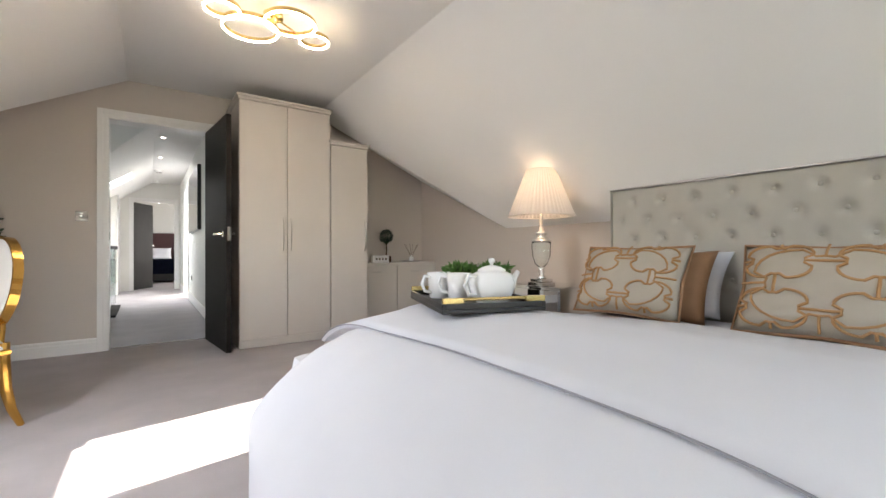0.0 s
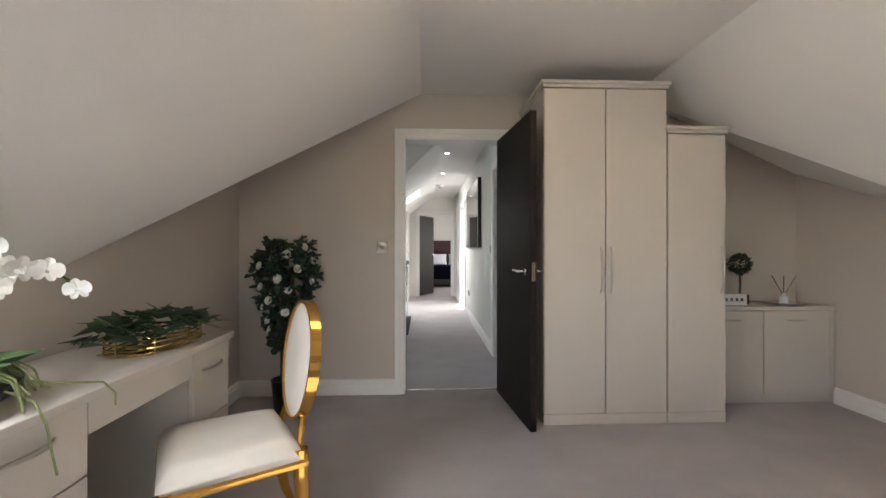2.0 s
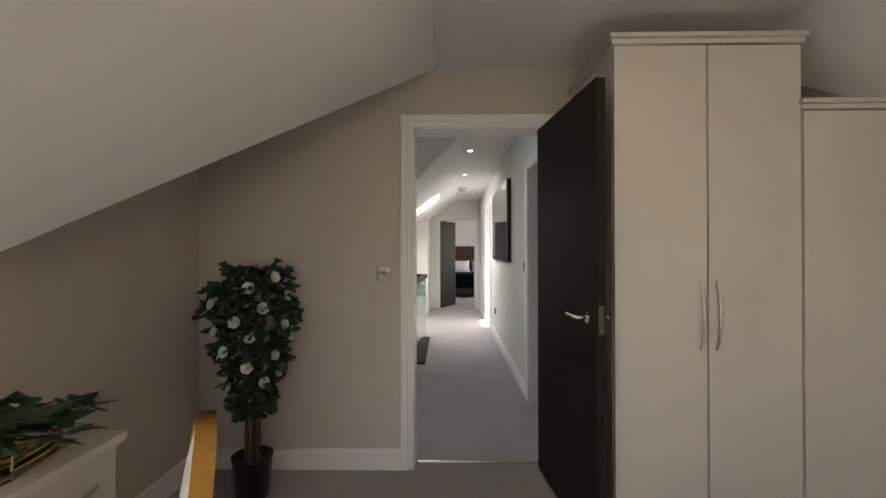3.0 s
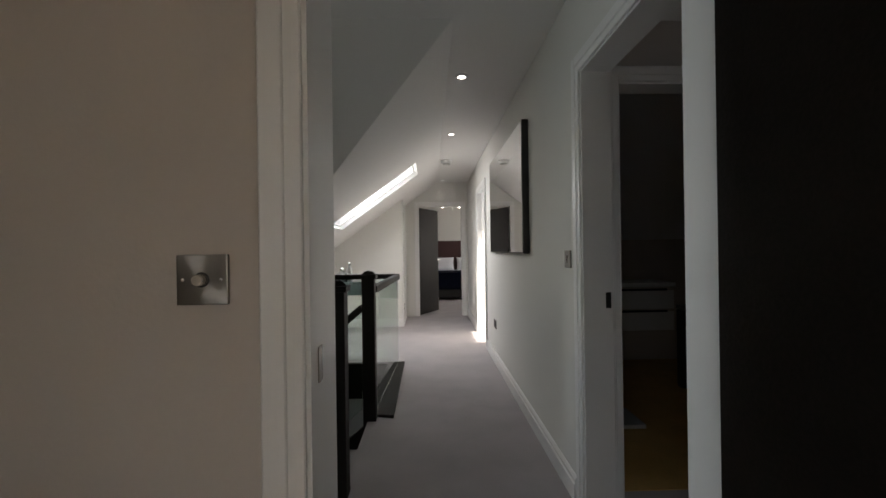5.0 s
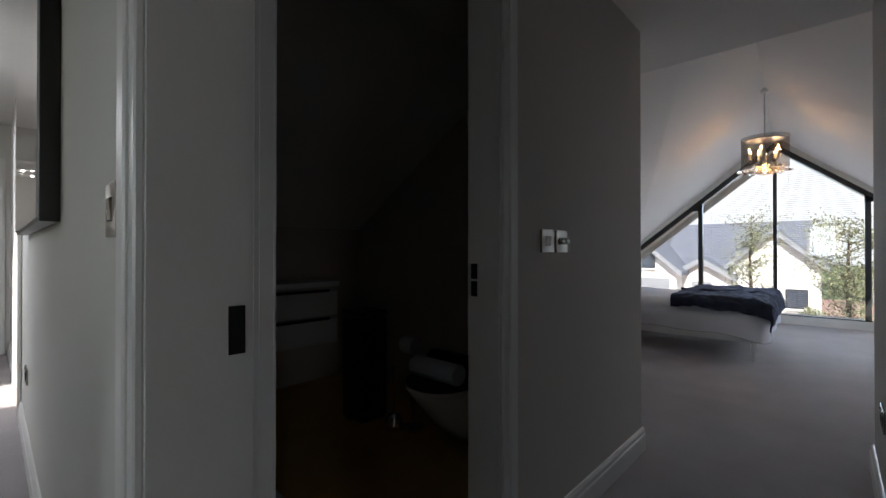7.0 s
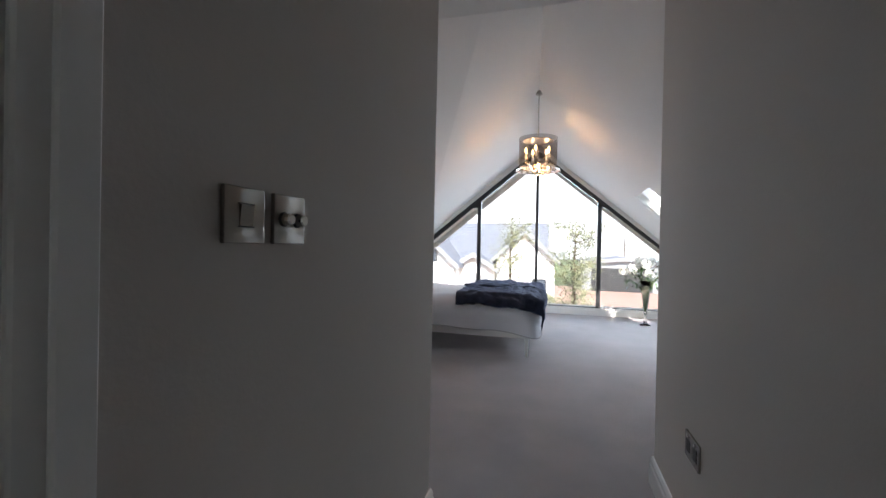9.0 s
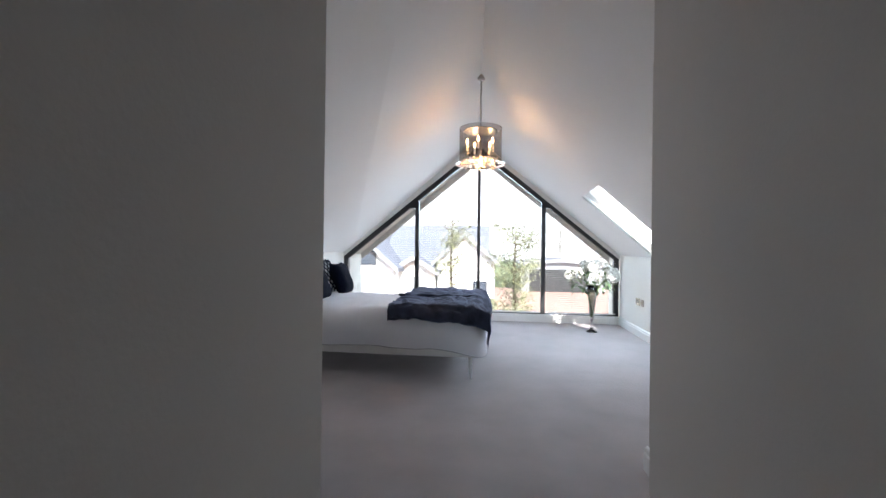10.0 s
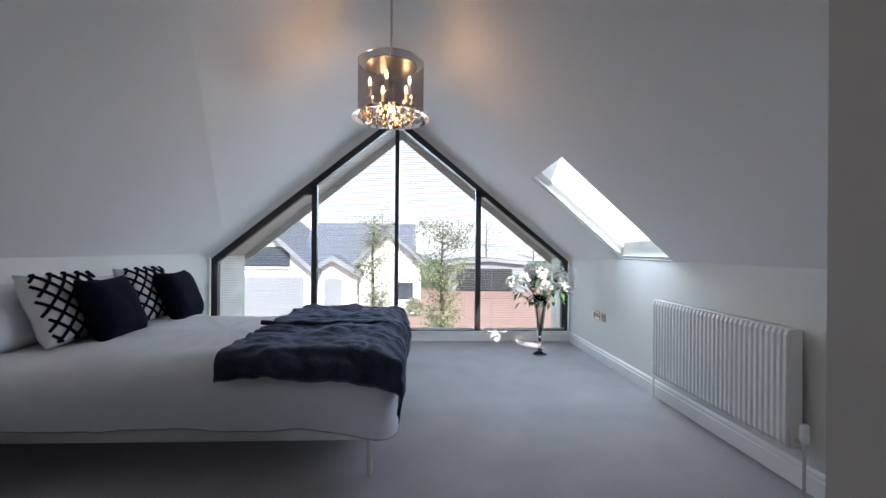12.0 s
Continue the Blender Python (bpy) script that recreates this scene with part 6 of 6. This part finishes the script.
part("rim", lathe([(0.212, -0.885), (0.248, -0.893), (0.250, -0.896), (0.214, -0.889), (0.212, -0.885)], seg=48), CHROME, cd)
part("top_plate", lathe([(0, -0.555), (0.168, -0.555), (0.17, -0.559), (0.168, -0.563), (0, -0.563)], seg=40), BLACKPLATE, cd)
part("hub", tube([(0, 0, -0.55), (0, 0, -0.86)], 0.012), CHROME, cd)
rng = random.Random(5)
for k in range(5):
    a = 2 * math.pi * k / 5 + 0.5
    x, y = 0.135 * math.cos(a), 0.135 * math.sin(a)
    arm = part("arm", tube([(0, 0, -0.80), (x * 0.5, y * 0.5, -0.84), (x, y, -0.80), (x, y, -0.75)], 0.006), CHROME, cd)
    part("candle", tube([(x, y, -0.76), (x, y, -0.69)], 0.010), GLOSS, arm)
    part("candle_bulb", lathe([(0, -0.69), (0.007, -0.687), (0.010, -0.668), (0.005, -0.642), (0, -0.632)], at=(x, y, 0), seg=10), CANDLE, arm)
    bulb("candle_light", (CX + x, CY + y, 2.858 - 0.612), 0.68, (1.0, 0.58, 0.27), 0.012)
# Extra warm lamp with no bulb of its own, added to gild the crystals.
bulb("crystal_fill", (CX, CY, 2.858 - 0.885), 1.0, (1.0, 0.55, 0.22), 0.03)
for k in range(64):
    a, r = rng.uniform(0, 6.28), 0.19 * math.sqrt(rng.uniform(0.02, 1))
    z = -0.90 - rng.uniform(-0.035, 0.01)
    part("crystal", lathe([(0, 0.045), (0.008, 0.03), (0.011, 0.0), (0.006, -0.02), (0, -0.028)], at=(r * math.cos(a), r * math.sin(a), z), seg=6), AMBER, cd)
part("crystal_tray", lathe([(0.02, -0.852), (0.20, -0.852), (0.20, -0.858), (0.02, -0.858), (0.02, -0.852)], seg=32), CHROME, cd)
part("drop", lathe([(0, 0.03), (0.02, 0.005), (0.0, -0.03)], at=(0, 0, -0.925), seg=8), CLEAR, cd)

# tall glass vase of white flowers
tv = thing("tall_vase", (8.20, 4.17, 0), "tall glass trumpet vase of white hydrangeas and greenery", "vase")
sheet("vase", lathe([(0, 0), (0.075, 0), (0.078, 0.006), (0.03, 0.03), (0.016, 0.08), (0.028, 0.2), (0.06, 0.5), (0.085, 0.64), (0.078, 0.64), (0.054, 0.5), (0.02, 0.2), (0, 0.12)]), CLEAR, tv)
bm = bmesh.new()
for k in range(120):
    d = rand_dir(rng, -0.3)
    p = Vector((d.x * 0.22, d.y * 0.30, 0.73 + d.z * 0.13))
    leaf(bm, p * rng.uniform(0.8, 1.03), d + rand_dir(rng) * 0.6, (0, 0, 1), rng.uniform(0.07, 0.13), rng.uniform(0.03, 0.05))
part("foliage", bm, LEAF, tv)
for k in range(22):
    d = rand_dir(rng, -0.15)
    c = Vector((d.x * 0.23, d.y * 0.30, 0.77 + d.z * 0.17))
    a = 2 * math.pi * k / 22
    part("stem", tube([(0.012 * math.cos(a), 0.012 * math.sin(a), 0.20), (0.045 * math.cos(a), 0.045 * math.sin(a), 0.5), (c.x * 0.5, c.y * 0.5, 0.68), c], 0.0028, seg=5), STEM, tv)
    fl = bmesh.new()
    for i in range(70):
        e = rand_dir(rng)
        leaf(fl, c + e * 0.045, e + rand_dir(rng) * 0.8, e, 0.034, 0.034, 0.1)
    part("flower_head", fl, PETAL, tv, "white flower head")

# ---- outside ----
GZ = -2.75
GRASS = shader("lawn", (0.06, 0.09, 0.03), 0.9, vary=0.3, scale=0.5, bump=0.2)
PAVE = shader("red_brick_paving", (0.30, 0.18, 0.14), 0.85, vary=0.2, scale=2.0, grain=30, bump=0.2)
RENDER_ = shader("white_render", (0.78, 0.77, 0.73), 0.9, vary=0.04, scale=0.8, bump=0.05)
SLATE = shader("grey_slate_roof", (0.13, 0.14, 0.17), 0.8, vary=0.15, scale=3, bump=0.2)
SOFFIT = shader("grey_timber_soffit", (0.46, 0.42, 0.36), 0.7, vary=0.25, scale=5, bump=0.15)
GREYCLAD = shader("grey_cladding", (0.24, 0.25, 0.27), 0.6, vary=0.1, bump=0.05)
WINDOWGLASS = shader("dark_window_glass", (0.05, 0.06, 0.08), 0.05, vary=0.1, bump=0)
setting("ground", box(-900, 900, -900, 900, GZ - 0.2, GZ), GRASS, "lawn reaching into the distance")
setting("road", box(12.5, 46.0, -60, 60, GZ, GZ + 0.03), PAVE, "red block paved drive")
setting("pavement", box(9.0, 12.0, -10, 22, GZ, GZ + 0.02), PAVE, "paved path below the window")

# pale hazy sky low over the houses
HAZE = bpy.data.materials.new("hazy_sky")
HAZE.use_nodes = True
_n = HAZE.node_tree
_n.nodes.remove(_n.nodes["Principled BSDF"])
_e, _c, _x, _r = _n.nodes.new("ShaderNodeEmission"), _n.nodes.new("ShaderNodeTexCoord"), _n.nodes.new("ShaderNodeTexNoise"), _n.nodes.new("ShaderNodeValToRGB")
_x.inputs["Scale"].default_value, _x.inputs["Detail"].default_value = 0.02, 5
_r.color_ramp.elements[0].color, _r.color_ramp.elements[1].color = (0.80, 0.85, 0.95, 1), (1.0, 1.0, 1.0, 1)
_e.inputs["Strength"].default_value = 0.75
_n.links.new(_c.outputs["Object"], _x.inputs["Vector"])
_n.links.new(_x.outputs["Fac"], _r.inputs["Fac"])
_n.links.new(_r.outputs["Color"], _e.inputs["Color"])
_n.links.new(_e.outputs[0], _n.nodes["Material Output"].inputs["Surface"])
setting("backdrop", box(160, 161, -160, 170, GZ - 0.1, 95), HAZE, "pale hazy sky beyond the houses")

# Slab added out of view, only to stop sun reaching the landing window.
setting("landing_sun_block", box(-4.85, -3.35, 4.3, 6.4, 2.52, 2.64, bm=box(-4.95, -4.85, 4.3, 6.4, 2.1, 2.64)), SLATE, "unseen slab added to keep sun out of the landing window")

# overhanging verge of the gable, lined with timber boards
bm = bmesh.new()
vg = setting("roof_verge", prism([(9.02, 8.6, gable_z(8.6) + 0.16), (9.02, GY, GA + 0.20), (9.02, GY, GA + 0.36), (9.02, 8.6, gable_z(8.6) + 0.32)], (1.15, 0, 0), prism([(9.02, 2.94, gable_z(2.94) + 0.16), (9.02, 2.94, gable_z(2.94) + 0.32), (9.02, GY, GA + 0.36), (9.02, GY, GA + 0.20)], (1.15, 0, 0))), SLATE, "slate roof verge over the gable window")
for s in (1, -1):
    for k in range(9):
        x = 9.03 + k * 0.125
        e = GY + s * 2.8
        part("soffit_board", prism([(x, e, gable_z(e) + 0.13), (x, GY, GA + 0.17), (x, GY, GA + 0.195), (x, e, gable_z(e) + 0.155)], (0.118, 0, 0)), SOFFIT, vg)
    part("barge_board", prism([(10.16, GY + s * 2.8, gable_z(8.57) + 0.02), (10.16, GY, GA + 0.04), (10.16, GY, GA + 0.36), (10.16, GY + s * 2.8, gable_z(8.57) + 0.34)], (0.04, 0, 0)), SOFFIT, vg)
for s in (1, -1):
    part("cheek_wall", box(9.02, 10.1, GY + s * 2.30, GY + s * 2.42, GZ, 1.0), SOFFIT, vg)


def house(x, y, wide, deep, eaves, ridge, label, windows=(), doors=(), wall=RENDER_, glazed=False, turn=0):
    """A gabled house; the gable looks along -x before turning, and y is its middle."""
    ob = thing("house", (x, y, GZ), label, "house", turn=turn)
    part("wall", prism([(0, -wide / 2, 0), (0, wide / 2, 0), (0, wide / 2, eaves), (0, 0, ridge), (0, -wide / 2, eaves)], (deep, 0, 0)), wall, ob)
    for s in (1, -1):
        o = 0.35
        k = (ridge - eaves) / (wide / 2)
        part("roof", prism([(-o, 0, ridge), (-o, s * (wide / 2 + o), eaves - k * o), (-o, s * (wide / 2 + o), eaves - k * o + 0.22), (-o, 0, ridge + 0.22)], (deep + 2 * o, 0, 0)), SLATE, ob)
        part("barge_board", prism([(-o - 0.05, 0, ridge - 0.12), (-o - 0.05, s * (wide / 2 + o), eaves - k * o - 0.12), (-o - 0.05, s * (wide / 2 + o), eaves - k * o + 0.18), (-o - 0.05, 0, ridge + 0.18)], (0.05, 0, 0)), GREYCLAD, ob)
    for wy, wz, ww, wh in windows:
        w = part("window", box(-0.06, 0.02, wy - ww / 2, wy + ww / 2, wz, wz + wh), BLACKFRAME, ob)
        part("pane", box(-0.075, -0.06, wy - ww / 2 + 0.07, wy - 0.03, wz + 0.07, wz + wh - 0.07), WINDOWGLASS, w)
        part("pane", box(-0.075, -0.06, wy + 0.03, wy + ww / 2 - 0.07, wz + 0.07, wz + wh - 0.07), WINDOWGLASS, w)
        part("sill", box(-0.16, 0, wy - ww / 2 - 0.06, wy + ww / 2 + 0.06, wz - 0.08, wz), GLOSS, w)
    for wy, ww, wh, m in doors:
        d = part("door", box(-0.05, 0.02, wy - ww / 2, wy + ww / 2, 0.02, wh), m, ob)
        for i in range(int(wh / 0.3)):
            part("board", box(-0.065, -0.05, wy - ww / 2 + 0.04, wy + ww / 2 - 0.04, 0.06 + i * 0.3, 0.33 + i * 0.3), m, d)
    return ob


house(33.0, 6.4, 7.0, 6.2, 3.0, 5.4, "white rendered house with a long slate roof", turn=90)
house(28.7, 7.4, 3.6, 3, 3.2, 4.85, "white gable of the house opposite", ((-0.9, 0.9, 0.9, 1.0),))
house(28.2, 10.6, 2.6, 2, 2.5, 3.3, "slate-roofed porch of the house opposite", (), ((0.0, 1.0, 2.1, GREYCLAD),))
house(27, 15.6, 8.0, 9, 2.8, 6.4, "white house with a glazed grey gable and garage", ((-1.55, 2.85, 2.7, 1.1), (1.6, 2.85, 2.7, 1.1)), ((-1.7, 3.9, 2.3, GREYCLAD),))
house(42.5, -0.6, 7.5, 7, 2.6, 2.95, "long low garage with dark doors", (), ((0.4, 5.2, 2.1, BLACKFRAME),), GREYCLAD)

TREELEAF = shader("spring_tree_leaf", (0.25, 0.26, 0.14), 0.6, vary=0.4, scale=3, bump=0.05)


def tree(at, high, wide, seed, leaves, label):
    rng = random.Random(seed)
    ob = thing("tree", at, label, "tree")
    bm = bmesh.new()
    tube([(0, 0, -0.05), (0.03, 0.02, high * 0.35), (-0.04, 0.05, high * 0.65), (0.02, 0, high * 0.93)], [0.09, 0.07, 0.045, 0.015], bm)
    tips = []
    for k in range(56):
        z = high * rng.uniform(0.18, 0.88)
        a = rng.uniform(0, 6.28)
        r = wide * (0.45 + 0.55 * math.sin(math.pi * min(1, (z / high - 0.1)))) * rng.uniform(0.55, 1.1)
        e = Vector((r * math.cos(a), r * math.sin(a), z + rng.uniform(0.2, 0.7)))
        tube([(0, 0, z), (e.x * 0.5, e.y * 0.5, z + 0.2), e], [0.016, 0.010, 0.004], bm, 5)
        tips += [(Vector((0, 0, z)), e)] * 2
    part("trunk", bm, BARK, ob)
    bm = bmesh.new()
    for _ in range(leaves):
        a, b = rng.choice(tips)
        p = a.lerp(b, rng.uniform(0.35, 1.08)) + rand_dir(rng) * rng.uniform(0.02, 0.13 * high ** 0.8)
        leaf(bm, p, rand_dir(rng), (0, 0, 1), rng.uniform(0.07, 0.13), rng.uniform(0.04, 0.07))
    part("crown", bm, TREELEAF, ob)
    return ob


tree((20.5, 7.4, GZ), 5.6, 1.05, 1, 4600, "young tree with pale spring leaves")
tree((18.5, 4.75, GZ), 5.0, 1.1, 2, 6500, "young tree with dense small leaves")
for k, (x, y, h, w) in enumerate(((47, -6, 7, 2.6), (50, -1.5, 8, 3), (46, -11, 8, 3))):
    tree((x, y, GZ), h, w, 20 + k, 2200, "hazy full-grown tree behind the houses")
rng = random.Random(11)
bush = thing("bush", (28.0, 5.9, GZ + 0.03), "small round green bush beside the white gable", "bush")
bm = bmesh.new()
for k in range(900):
    d = rand_dir(rng, -0.2)
    leaf(bm, Vector((d.x * 0.45, d.y * 0.5, 0.5 + d.z * 0.45)) * rng.uniform(0.7, 1.1), d + rand_dir(rng) * 0.7, (0, 0, 1), 0.12, 0.07)
part("foliage", bm, TREELEAF, bush)
part("stem", tube([(0, 0, -0.02), (0.01, 0, 0.3)], 0.03), BARK, bush)
